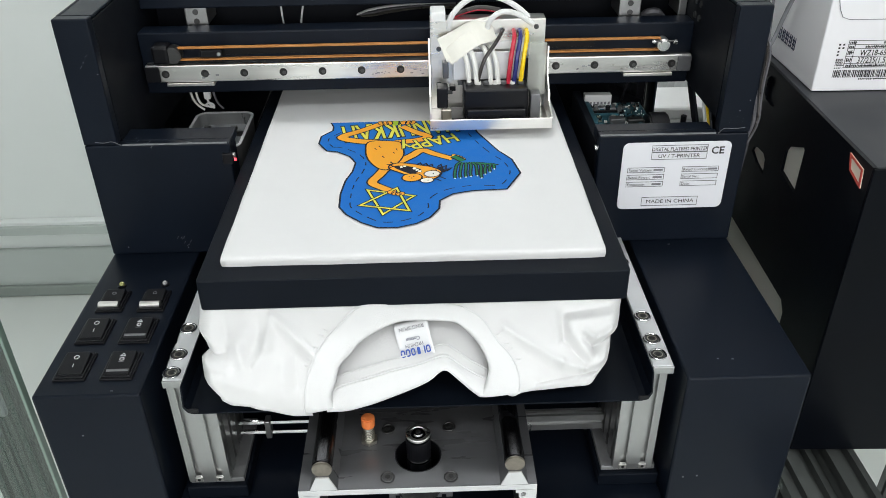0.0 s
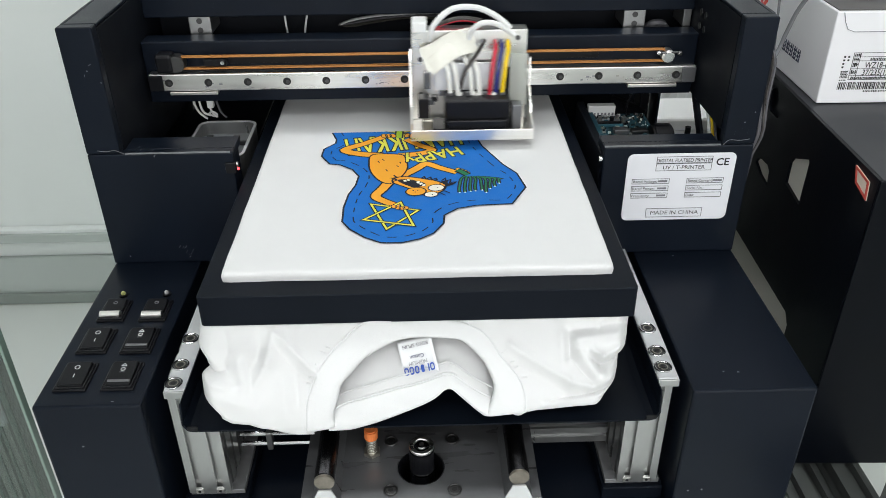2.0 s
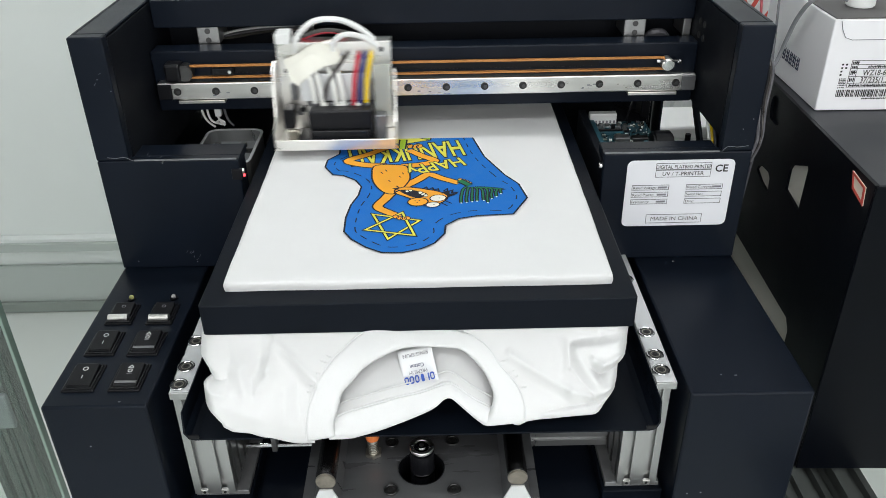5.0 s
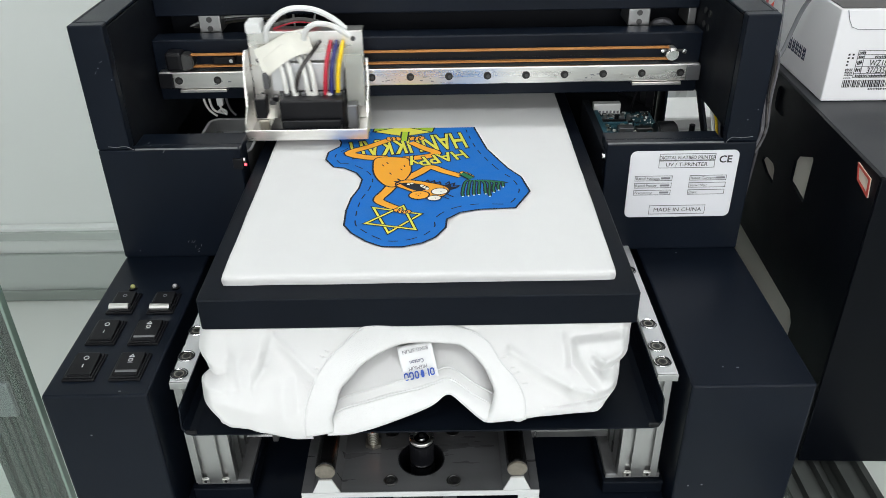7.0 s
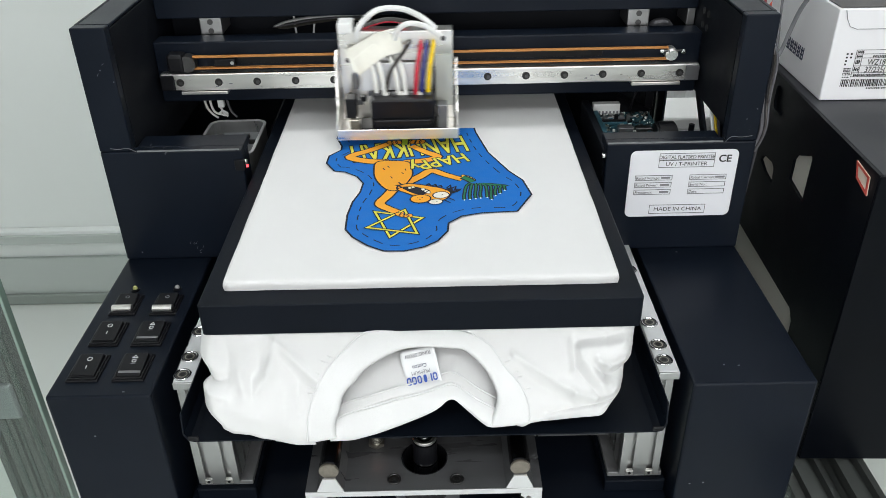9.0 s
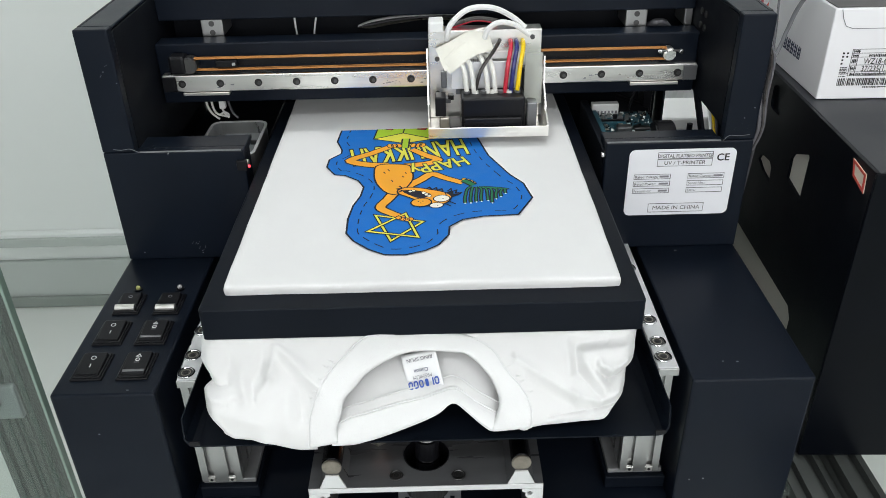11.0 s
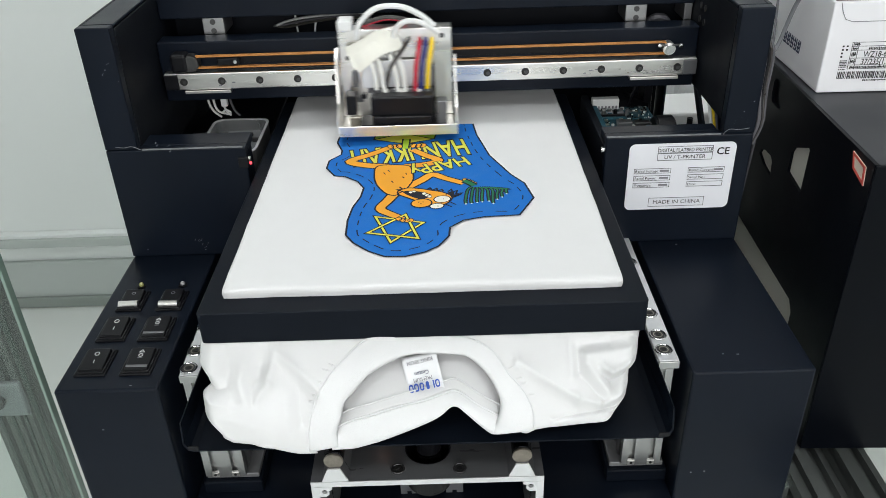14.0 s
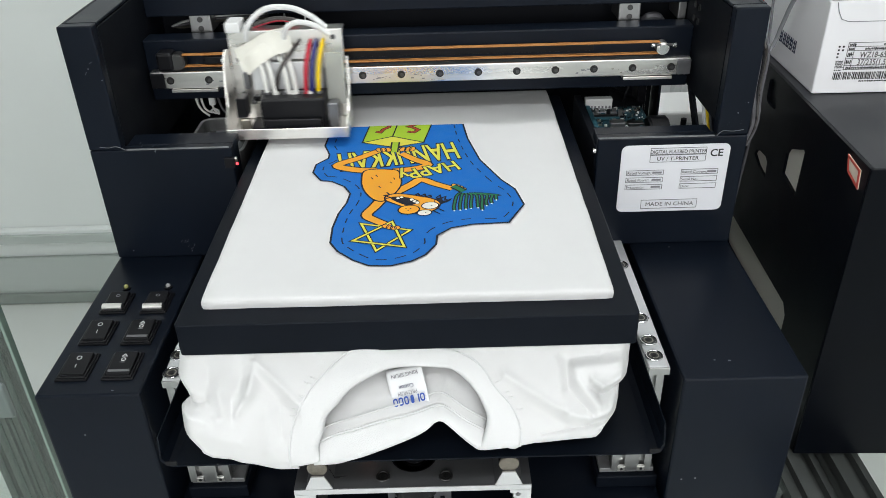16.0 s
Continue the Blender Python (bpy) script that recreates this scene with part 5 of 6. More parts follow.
# size tag, sewn in at its upper edge
TAGC = Vector((-0.0090, YP0 - 0.0235, 0.9905))
TAGM4 = Matrix.Translation(TAGC) @ Matrix.Rotation(radians(-15), 4, "Y") @ Matrix.Rotation(radians(-40), 4, "X")
n = 12
bm = sheet([[TAGM4 @ Vector((-0.0136 + 0.0272 * i / n, 0.0012 * math.sin(i / n * 3) + 0.0016 * math.cos(j / n * 4), -0.0165 + 0.0330 * j / n)) for i in range(n + 1)] for j in range(n + 1)])
tag = part("neck_tag", bm, TAGM, shirt, "white woven neck tag with blue and grey print", smooth=True)
sol = tag.modifiers.new("cloth", "SOLIDIFY")
sol.thickness, sol.offset = 0.0005, 0.0
FLIP = TAGM4 @ Matrix.Translation((0, -0.0022, 0)) @ UP @ Matrix.Rotation(radians(180), 4, "Z")
part("lettering", letters("RING SPUN", 0.0040, FLIP @ Matrix.Translation((0, -0.0125, 0)), 0.0, 1.0), GREYINK, tag)
part("lettering", letters("PREMIUM", 0.0040, FLIP @ Matrix.Translation((0.0005, 0.0008, 0)), 0.0, 0.9, bold=0.0), GREYINK, tag)
part("lettering", letters("Cotton", 0.0042, FLIP @ Matrix.Translation((0.0005, -0.0038, 0)), 0.0, 0.9), mat("navy_print", (0.02, 0.03, 0.10), 0.6), tag)
bm = bmesh.new()
for k, (w, gap) in enumerate(((0.0034, 0), (0.0010, 0), (0.0024, 0), (0.0032, 0), (0.0034, 0), (0.0034, 0))):
    a = -0.0112 + 0.0040 * k
    plate(rounded(a, a + w, 0.0062, 0.0112, min(w, 0.003) * 0.45, 3), "z", 0.0, 0.0002, [rounded(a + 0.0008, a + w - 0.0008, 0.0072, 0.0102, 0.0006, 2)] if w > 0.003 else (), bm=bm)
part("maker_mark", moved(bm, FLIP @ Matrix.Translation((0, -0.0028, 0)) @ Matrix.Diagonal((1.02, 1.18, 1, 1))), BLUE_TAG, tag, "blue maker's mark of plain shapes")

# ---- the print ----
CUT = 0.2650
STEP = 0.0033
BANDS = 17
INKS = [PBLUE, PDARK, PORANGE, PYELLOW, PLIME, PGREEN, PWHITE, PRED]
bands = [bmesh.new() for _ in range(BANDS)]
design = []


def film(loops, level):
    """Flat film of ink from closed outlines on the bed, x and distance from the front edge."""
    t = bmesh.new()
    for loop in loops:
        vs = [t.verts.new((x, y, level)) for x, y in loop]
        es = [t.edges.new((vs[i], vs[(i + 1) % len(vs)])) for i in range(len(vs))]
        bmesh.ops.triangle_fill(t, use_beauty=True, use_dissolve=False, edges=es)
    return t


def stroke(line, w, level, closed=False, taper=1.0):
    t = bmesh.new()
    pts = [Vector((p[0], p[1], 0)) for p in line]
    n = len(pts)
    l, r = [], []
    for i, p in enumerate(pts):
        a = pts[i - 1] if i or closed else pts[0]
        b = pts[(i + 1) % n] if i < n - 1 or closed else pts[-1]
        d0, d1 = (p - a), (b - p)
        d0 = d0.normalized() if d0.length > 1e-9 else d1.normalized()
        d1 = d1.normalized() if d1.length > 1e-9 else d0
        tn = (d0 + d1).normalized()
        nn = Vector((-tn.y, tn.x, 0))
        k = min(2.2, 1 / max(0.3, nn.dot(Vector((-d0.y, d0.x, 0)))))
        ww = w / 2 * k * (1 + (taper - 1) * i / max(1, n - 1))
        l.append(t.verts.new(p + nn * ww + Vector((0, 0, level))))
        r.append(t.verts.new(p - nn * ww + Vector((0, 0, level))))
    for i in range(n if closed else n - 1):
        j = (i + 1) % n
        t.faces.new((l[i], r[i], r[j], l[j]))
    return t


def smooth2(line, n=5, closed=False):
    pts = [(x, y, 0) for x, y in line]
    if closed:
        pts = [pts[-1]] + pts + pts[:2]
        out = curve_points(pts, n)[n:-n - 1]
    else:
        out = curve_points(pts, n)
    return [(p.x, p.y) for p in out]


def ink(name, t, slot, label=""):
    """Puts what is printed from the start on the shirt, and the rest into the bands that are printed later."""
    bmesh.ops.translate(t, verts=t.verts, vec=(0, YP0, ZP))
    for k in range(BANDS):
        lo, hi = YP0 + CUT + STEP * k, YP0 + CUT + STEP * (k + 1)
        if max(v.co.y for v in t.verts) <= lo or min(v.co.y for v in t.verts) >= hi:
            continue
        c = t.copy()
        for y, keep in ((lo, 1), (hi, -1)):
            bmesh.ops.bisect_plane(c, geom=c.verts[:] + c.edges[:] + c.faces[:], plane_co=(0, y, 0), plane_no=(0, -keep, 0), clear_outer=True)
        join(bands[k], c, slot)
    bmesh.ops.bisect_plane(t, geom=t.verts[:] + t.edges[:] + t.faces[:], plane_co=(0, YP0 + CUT, 0), plane_no=(0, 1, 0), clear_outer=True)
    if t.faces:
        part(name, t, INKS[slot], shirt, label)
    else:
        t.free()


def lv(k):
    return 0.00042 + 0.00004 * k


OUT = [(0.0360, 0.40), (0.0431, 0.3189), (0.0463, 0.2834), (0.0561, 0.2327), (0.0733, 0.1889), (0.0845, 0.1695), (0.0897, 0.1405), (0.0744, 0.1098), (0.044, 0.1083), (0.0264, 0.1034), (0.0147, 0.0919), (0.0137, 0.0779), (0.0053, 0.0624), (-0.0055, 0.0537), (-0.0212, 0.0478), (-0.0379, 0.0486), (-0.0512, 0.0574), (-0.0645, 0.0713), (-0.0715, 0.0843), (-0.0722, 0.1089), (-0.0696, 0.1329), (-0.0643, 0.1517), (-0.0627, 0.1693), (-0.0693, 0.1835), (-0.0822, 0.1947), (-0.0922, 0.1968), (-0.1016, 0.2145), (-0.1008, 0.2313), (-0.0903, 0.2449), (-0.0904, 0.2541), (-0.0971, 0.2746), (-0.0957, 0.2991), (-0.094, 0.3205), (-0.092, 0.40)]
ink("blue_print", film([OUT], lv(0)), 0, "blue stocking-shaped print")
ink("print_outline", stroke(OUT, 0.0017, lv(1), True), 1, "black outline of the print")
# dashed stitch line inside the edge
line = smooth2(OUT, 6)
inner = []
for i, p in enumerate(line):
    a, b = Vector(line[max(i - 1, 0)]), Vector(line[min(i + 1, len(line) - 1)])
    t2 = (b - a).normalized()
    inner.append((p[0] + t2.y * 0.0095, p[1] - t2.x * 0.0095))
dash = bmesh.new()
acc, run, on = 0.0, [inner[0]], True
for a, b in zip(inner, inner[1:]):
    acc += math.hypot(b[0] - a[0], b[1] - a[1])
    run.append(b)
    if acc > (0.0075 if on else 0.0060):
        if on and len(run) > 1:
            join(dash, stroke(run, 0.0011, lv(1)))
        acc, run, on = 0.0, [b], not on
ink("stitch_dashes", dash, 1, "dashed black stitch line")


def blob(name, line, slot, k, label="", edge=0.0019):
    loop = smooth2(line, 5, True)
    c = Vector((sum(p[0] for p in loop) / len(loop), sum(p[1] for p in loop) / len(loop)))
    ink("shape_outline", stroke(loop, edge, lv(k + 1), True), 1)
    ink(name, film([loop], lv(k)), slot, label)


def limb(name, line, w, slot, k, label="", taper=1.0):
    s = smooth2(line, 5)
    ink("shape_outline", stroke(s, w + 0.0034, lv(k), False, taper), 1)
    ink(name, stroke(s, w, lv(k + 1), False, taper), slot, label)


def oval(cx, cy, rx, ry, turn=0, n=12):
    c, s = math.cos(radians(turn)), math.sin(radians(turn))
    return [(cx + rx * math.cos(a) * c - ry * math.sin(a) * s, cy + rx * math.cos(a) * s + ry * math.sin(a) * c) for a in (2 * math.pi * k / n for k in range(n))]


# lettering, upside down as the shirt lies
for text, size, squeeze, x, y, turn in (("HAPPy", 0.0272, 0.76, 0.0045, 0.2200, 201), ("HANUKKAH", 0.0530, 0.398, -0.0255, 0.2630, 190.5)):
    for bold, k, slot in ((0.062, 2, 1), (0.018, 3, 3)):
        k += 7 if text == "HAPPy" else 0
        m = Matrix.Translation((x, y, lv(k))) @ Matrix.Rotation(radians(turn), 4, "Z")
        ink("lettering", letters(text, size, m, 0.0, squeeze, bold=bold), slot, "yellow printed lettering")

# orange figure of plain shapes
limb("limb_shape", [(-0.0420, 0.2140), (-0.0636, 0.2178), (-0.0799, 0.2280), (-0.0599, 0.2436), (-0.0394, 0.2612)], 0.0100, 2, 4, "orange print shape", 0.75)
limb("limb_shape", [(-0.0263, 0.2125), (-0.0063, 0.2161), (0.0063, 0.2242), (-0.0065, 0.2369), (-0.0197, 0.2514)], 0.0095, 2, 4, "orange print shape", 0.75)
limb("limb_shape", [(-0.0336, 0.1580), (-0.0391, 0.1437), (-0.0452, 0.1283), (-0.0358, 0.1175), (-0.0248, 0.1090)], 0.0092, 2, 4, "orange print shape", 0.75)
limb("limb_shape", [(-0.0228, 0.1680), (-0.0096, 0.1821), (0.0003, 0.1930), (0.0125, 0.1841), (0.0290, 0.1728)], 0.0090, 2, 4, "orange print shape", 0.75)
blob("body_shape", [(-0.0515, 0.2156), (-0.0545, 0.1948), (-0.0510, 0.1745), (-0.0420, 0.1570), (-0.0330, 0.1525), (-0.0262, 0.1604), (-0.0208, 0.1714), (-0.0175, 0.1851), (-0.0190, 0.2021), (-0.0242, 0.2146)], 2, 7, "orange print shape", 0.0016)
blob("ear_shape", [(0.0125, 0.1520), (0.0185, 0.1560), (0.0195, 0.1500), (0.0260, 0.1510), (0.0160, 0.1440)], 1, 8, "", 0.0012)
blob("head_shape", [(-0.0307, 0.1607), (-0.0300, 0.1535), (-0.0222, 0.1470), (-0.0140, 0.1400), (-0.0053, 0.1300), (0.0045, 0.1290), (0.0145, 0.1359), (0.0175, 0.1470), (0.0096, 0.1556), (-0.0005, 0.1600), (-0.0108, 0.1640), (-0.0227, 0.1660)], 2, 9, "orange print shape", 0.0015)
blob("dark_shape", [(-0.0262, 0.1585), (-0.0202, 0.1505), (-0.0095, 0.1435), (-0.0010, 0.1500), (-0.0092, 0.1565), (-0.0184, 0.1598)], 1, 11, "", 0.0006)
for x, y, w, h in ((-0.0072, 0.1535, 0.0020, 0.0026), (-0.0048, 0.1505, 0.0020, 0.0026), (-0.0025, 0.1478, 0.0020, 0.0024), (-0.0195, 0.1570, 0.0018, 0.0020), (-0.0165, 0.1585, 0.0018, 0.0018)):
    blob("white_shape", oval(x, y, w, h, 10), 6, 13, "", 0.0005)
blob("nose_shape", oval(-0.0095, 0.1355, 0.0092, 0.0078, 10), 2, 13, "orange print shape", 0.0013)
blob("white_shape", oval(0.0088, 0.1420, 0.0074, 0.0062, 10), 6, 13, "white print shape", 0.0010)
blob("white_shape", oval(0.0040, 0.1292, 0.0062, 0.0048, 10), 6, 15, "white print shape", 0.0010)
for cx, cy in ((-0.0285, 0.1078), (-0.0250, 0.1055), (-0.0215, 0.1045), (-0.0182, 0.1052), (0.0305, 0.1790), (0.0335, 0.1770), (0.0362, 0.1745), (0.0385, 0.1712)):
    blob("hand_shape", oval(cx, cy, 0.0025, 0.0030, 20), 2, 14, "", 0.0008)
for x, y, dx, dy in ((-0.046, 0.200, 0.002, -0.004), (-0.042, 0.205, 0.002, -0.004), (-0.028, 0.190, 0.002, -0.003), (-0.025, 0.198, 0.001, -0.004), (-0.038, 0.182, 0.002, -0.004)):
    ink("dash_mark", stroke([(x, y), (x + dx, y + dy)], 0.0010, lv(9)), 1)
for pts in ([(0.0140, 0.1560), (0.0175, 0.1610), (0.0180, 0.1550), (0.0225, 0.1580), (0.0215, 0.1520), (0.0270, 0.1530), (0.0225, 0.1470)], [(-0.0300, 0.1690), (-0.0270, 0.1640), (-0.0320, 0.1630), (-0.0265, 0.1590), (-0.0310, 0.1560)], [(-0.005, 0.1615), (-0.002, 0.1650), (0.000, 0.1600), (0.004, 0.1635), (0.005, 0.1585), (0.009, 0.1610), (0.010, 0.1570)]):
    ink("fur_mark", stroke(pts, 0.0016, lv(12)), 1)
for a2, b2 in (((-0.012, 0.133), (-0.016, 0.128)), ((-0.009, 0.132), (-0.011, 0.126)), ((0.012, 0.132), (0.017, 0.127)), ((0.016, 0.136), (0.021, 0.131))):
    ink("fur_mark", stroke([a2, b2], 0.0012, lv(12)), 1)
for x, y in ((-0.012, 0.1370), (-0.008, 0.1372), (-0.010, 0.1340), (0.0100, 0.1418), (0.0050, 0.1288)):
    ink("dot_mark", film([oval(x, y, 0.0007, 0.0007, 0, 8)], lv(18)), 1)
# star
for k, tri in ((0, [(-0.0487, 0.1135), (-0.0075, 0.1007), (-0.0337, 0.0697)]), (2, [(-0.0230, 0.1156), (-0.0116, 0.0746), (-0.0536, 0.0859)])):
    ink("star_outline", stroke(tri, 0.0038, lv(10 + k), True), 1)
    ink("star", stroke(tri, 0.0019, lv(11 + k), True), 3, "yellow six-pointed star")
# green branch with tips
for k, (bx, by) in enumerate([(0.0295, 0.1330), (0.0345, 0.1335), (0.0395, 0.1350), (0.0440, 0.1360), (0.0500, 0.1370), (0.0535, 0.1325), (0.0575, 0.1400), (0.0620, 0.1440), (0.0665, 0.1500)]):
    top = (0.036 + 0.0022 * k, 0.1650 - 0.0003 * k)
    side = (-0.006 + 0.0034 * k)
    arc = smooth2([top, (top[0] + side * 0.65, 0.1590), (bx, by + 0.008), (bx, by)], 4)
    ink("branch_outline", stroke(arc, 0.0038, lv(2 + (k % 2))), 1)
    ink("branch", stroke(arc, 0.0014, lv(4 + (k % 2))), 5, "dark green printed branch")
    ink("branch_tip", film([oval(bx, by - 0.001, 0.0008, 0.0012, 0, 8)], lv(7)), 6)
limb("branch_stem", [(0.0290, 0.1770), (0.0330, 0.1735), (0.0385, 0.1665)], 0.0050, 5, 16, "dark green printed branch")
# lime block with a handle
for k, (loop, slot) in enumerate((([(-0.0600, 0.2790), (-0.0534, 0.3400), (-0.0240, 0.3400), (-0.0299, 0.2930)], 4), ([(-0.0299, 0.2930), (-0.0240, 0.3400), (0.0130, 0.3400), (0.0020, 0.2760)], 4), ([(-0.0600, 0.2790), (-0.0299, 0.2930), (0.0020, 0.2760), (-0.0272, 0.2660)], 3))):
    ink("block_side", film([loop], lv(6)), slot, "lime green printed block")
    ink("shape_outline", stroke(loop, 0.0014, lv(7 + k), True), 1)
limb("block_handle", [(-0.0272, 0.2540), (-0.0262, 0.2780)], 0.0058, 4, 10, "lime green printed block")
for cx in (-0.0420, -0.0375, -0.0330, -0.0185, -0.0135, -0.0090):
    blob("hand_shape", oval(cx, 0.2600, 0.0030, 0.0050, 15 if cx < -0.026 else -15), 2, 13, "", 0.0010)
for line in ([(-0.0480, 0.3060), (-0.0430, 0.3040), (-0.0400, 0.3120), (-0.0350, 0.3170), (-0.0340, 0.3240)], [(-0.0150, 0.3040), (-0.0080, 0.3020), (-0.0040, 0.3080), (-0.0090, 0.3140), (-0.0140, 0.3170), (-0.0060, 0.3230)]):
    ink("shape_outline", stroke(line, 0.0050, lv(9)), 1)
    ink("block_sign", stroke(line, 0.0032, lv(10)), 7, "red-brown sign on the printed block")
band_obs = [part("print_band", b, INKS, shirt, "freshly printed band of the picture") for b in bands]

# ---- second machine at the right ----
m2 = thing("second_printer", (0.56, -0.1, TZ), "black powder-coated printer casing with cut-out windows", "printer")
# darker copy of the black coat; this machine's shade is in the colour
BLACK_SHADED = mat("black_coat_shaded", (0.0022, 0.0031, 0.0052), 0.36, 0, 18, 0.25, 0.1, 1500, 0.10)
SX0, SX1 = 0.3740, 0.80
MZ = 1.084


def tilted(bm, about=(0.374, -0.215), deg=-2.0):
    m = Matrix.Translation((*about, 0)) @ Matrix.Rotation(radians(deg), 4, "Z") @ Matrix.Translation((-about[0], -about[1], 0))
    bmesh.ops.transform(bm, matrix=m, verts=bm.verts)
    return bm


side_holes = [
    [(-0.0465, 0.997), (-0.0465, 1.020), (-0.051, 1.027), (-0.086, 1.0420), (-0.0885, 1.0400), (-0.0875, 0.992)],
    [(0.040, 0.980), (0.036, 0.986), (0.025, 0.9905), (0.006, 0.992), (-0.001, 0.988), (-0.0035, 0.9705), (0.0216, 0.9732)],
    rounded(0.004, 0.036, 1.046, 1.074, 0.008),
    [(-0.128, 0.846), (-0.120, 0.838), (0.075, 0.838), (0.083, 0.846), (0.083, 0.872), (0.075, 0.880), (-0.118, 0.880), (-0.128, 0.870)],
]
part("side_panel", tilted(plate([(-0.215, TZ + 0.003), (0.20, TZ + 0.003), (0.20, MZ), (-0.215, MZ)], "x", SX0, SX0 + 0.003, side_holes)), BLACK_SHADED, m2, "side panel with cut-out windows")
part("front_panel", tilted(box(SX0, SX1, -0.218, -0.2155, TZ + 0.003, MZ, 0.001)), BLACK_SHADED, m2)
# the lid's lighter grey holds the reflected wall and ceiling
part("top_panel", tilted(box(SX0 + 0.0035, SX1, -0.215, 0.20, MZ - 0.003, MZ, 0.0008)), mat("lid_with_sheen", (0.028, 0.030, 0.035), 0.4, 0, 14, 0.3, 0.08, 900, 0.25), m2, "dark grey lid with its sheen in the colour")
part("far_side_panel", tilted(box(SX1 - 0.003, SX1, -0.2145, 0.20, TZ + 0.003, MZ - 0.0035, 0.0008)), BLACK, m2)
# added pale sheet close behind the cut-outs, for the bright view beyond
part("pale_backing", tilted(box(SX0 + 0.0034, SX0 + 0.0060, -0.20, 0.195, TZ + 0.004, MZ - 0.004, 0.0008)), mat("pale_view_beyond", (0.80, 0.78, 0.70), 0.5, 0, 12, 0.06, 0.03), m2, "added pale sheet for the bright view through the windows")
# thin black sheet over the pale one keeps this cut-out dark
part("dark_backing", tilted(box(SX0 + 0.00305, SX0 + 0.00335, 0.0, 0.040, 1.042, 1.078)), BLACK_SHADED, m2)
part("floor_plate", tilted(box(SX0 + 0.0035, SX1 - 0.0035, -0.2145, 0.20, TZ + 0.0005, TZ + 0.0025)), BLACK_IN, m2)
stk = part("sticker", tilted(plate([(-0.206, 1.060), (-0.182, 1.0655), (-0.176, 1.0795), (-0.203, 1.0765)], "x", SX0 - 0.0012, SX0 - 0.0004)), STICKER, m2, "pale paper sticker with a red border")
part("sticker_border", tilted(plate([(-0.206, 1.060), (-0.182, 1.0655), (-0.176, 1.0795), (-0.203, 1.0765)], "x", SX0 - 0.0018, SX0 - 0.0013, [[(-0.2025, 1.0633), (-0.1840, 1.0675), (-0.1795, 1.0770), (-0.2005, 1.0745)]])), REDINK, stk)

# ---- carton on the second machine ----
bx0, by0, bz0 = 0.3925, -0.0455, MZ + 0.0005
BH = 0.092
carton = thing("carton", (bx0 + 0.07, by0 + 0.08, bz0), "white printed cardboard carton with a dark top", "carton")


def crooked(bm):
    return tilted(bm, (bx0, by0), -1.0)


part("carton_body", crooked(box(bx0, bx0 + 0.15, by0, by0 + 0.17, bz0, bz0 + BH, 0.0015)), CARTON, carton)
part("carton_top", crooked(box(bx0 + 0.0015, bx0 + 0.1485, by0 + 0.0015, by0 + 0.1685, bz0 + BH + 0.0004, bz0 + BH + 0.0012)), CARTON_IN, carton)
flap = [(bx0 + 0.006, bz0 + BH - 0.001), (bx0 + 0.009, bz0 + BH - 0.010), (bx0 + 0.013, bz0 + BH - 0.017), (bx0 + 0.020, bz0 + BH - 0.0195), (bx0 + 0.13, bz0 + BH - 0.0195), (bx0 + 0.136, bz0 + BH - 0.014), (bx0 + 0.138, bz0 + BH - 0.001)]
part("tuck_flap", crooked(plate(flap, "y", by0 - 0.0008, by0 - 0.0002, bev=0.0002)), CARTON, carton)
part("flap_edge", crooked(tube([(x, by0 - 0.0008, z) for x, z in flap], 0.00035, 1, 6)), GREYINK, carton)
random.seed(21)
bars = bmesh.new()
x = bx0 + 0.0172
while x < bx0 + 0.095:
    w = random.choice((0.0005, 0.0008, 0.0012))
    box(x, x + w, by0 - 0.0004, by0 - 0.0001, bz0 + 0.0145, bz0 + 0.0220, bm=bars)
    x += w + random.choice((0.0005, 0.0008, 0.0011))
part("barcode", crooked(bars), INK, carton, "printed barcode bars")
lines = bmesh.new()
for z in (0.0245, 0.0285, 0.0355, 0.0435, 0.0475, 0.0515):
    box(bx0 + 0.0255, bx0 + 0.095, by0 - 0.0004, by0 - 0.0001, bz0 + z, bz0 + z + 0.0004, bm=lines)
for x in (0.0255, 0.0320, 0.0700, 0.0946):
    box(bx0 + x, bx0 + x + 0.0004, by0 - 0.0008, by0 - 0.0005, bz0 + 0.0245, bz0 + 0.0518, bm=lines)
part("ruled_table", crooked(lines), INK, carton)
for words, size, x, z in (("WZ18-65", 0.0082, 0.0520, 0.0367), ("37/235(1.5)", 0.0082, 0.0530, 0.0292)):
    part("lettering", crooked(letters(words, size, Matrix.Translation((bx0 + x, by0 - 0.0004, bz0 + z)) @ UP, 0.0, 0.80)), INK, carton)
text = bmesh.new()


def scribble(x0, x1, z, h):
    """A line of small unreadable marks."""
    x = x0
    while x < x1:
        w = random.uniform(0.0006, 0.0013)
        box(bx0 + x, bx0 + x + w, by0 - 0.0004, by0 - 0.0001, bz0 + z + random.uniform(0, h * 0.2), bz0 + z + h * random.uniform(0.75, 1.0), bm=text)
        if random.random() < 0.5:
            box(bx0 + x - 0.0004, bx0 + x + w + 0.0006, by0 - 0.0008, by0 - 0.0005, bz0 + z + h * 0.45, bz0 + z + h * 0.62, bm=text)
        x += w + random.uniform(0.0004, 0.0009)


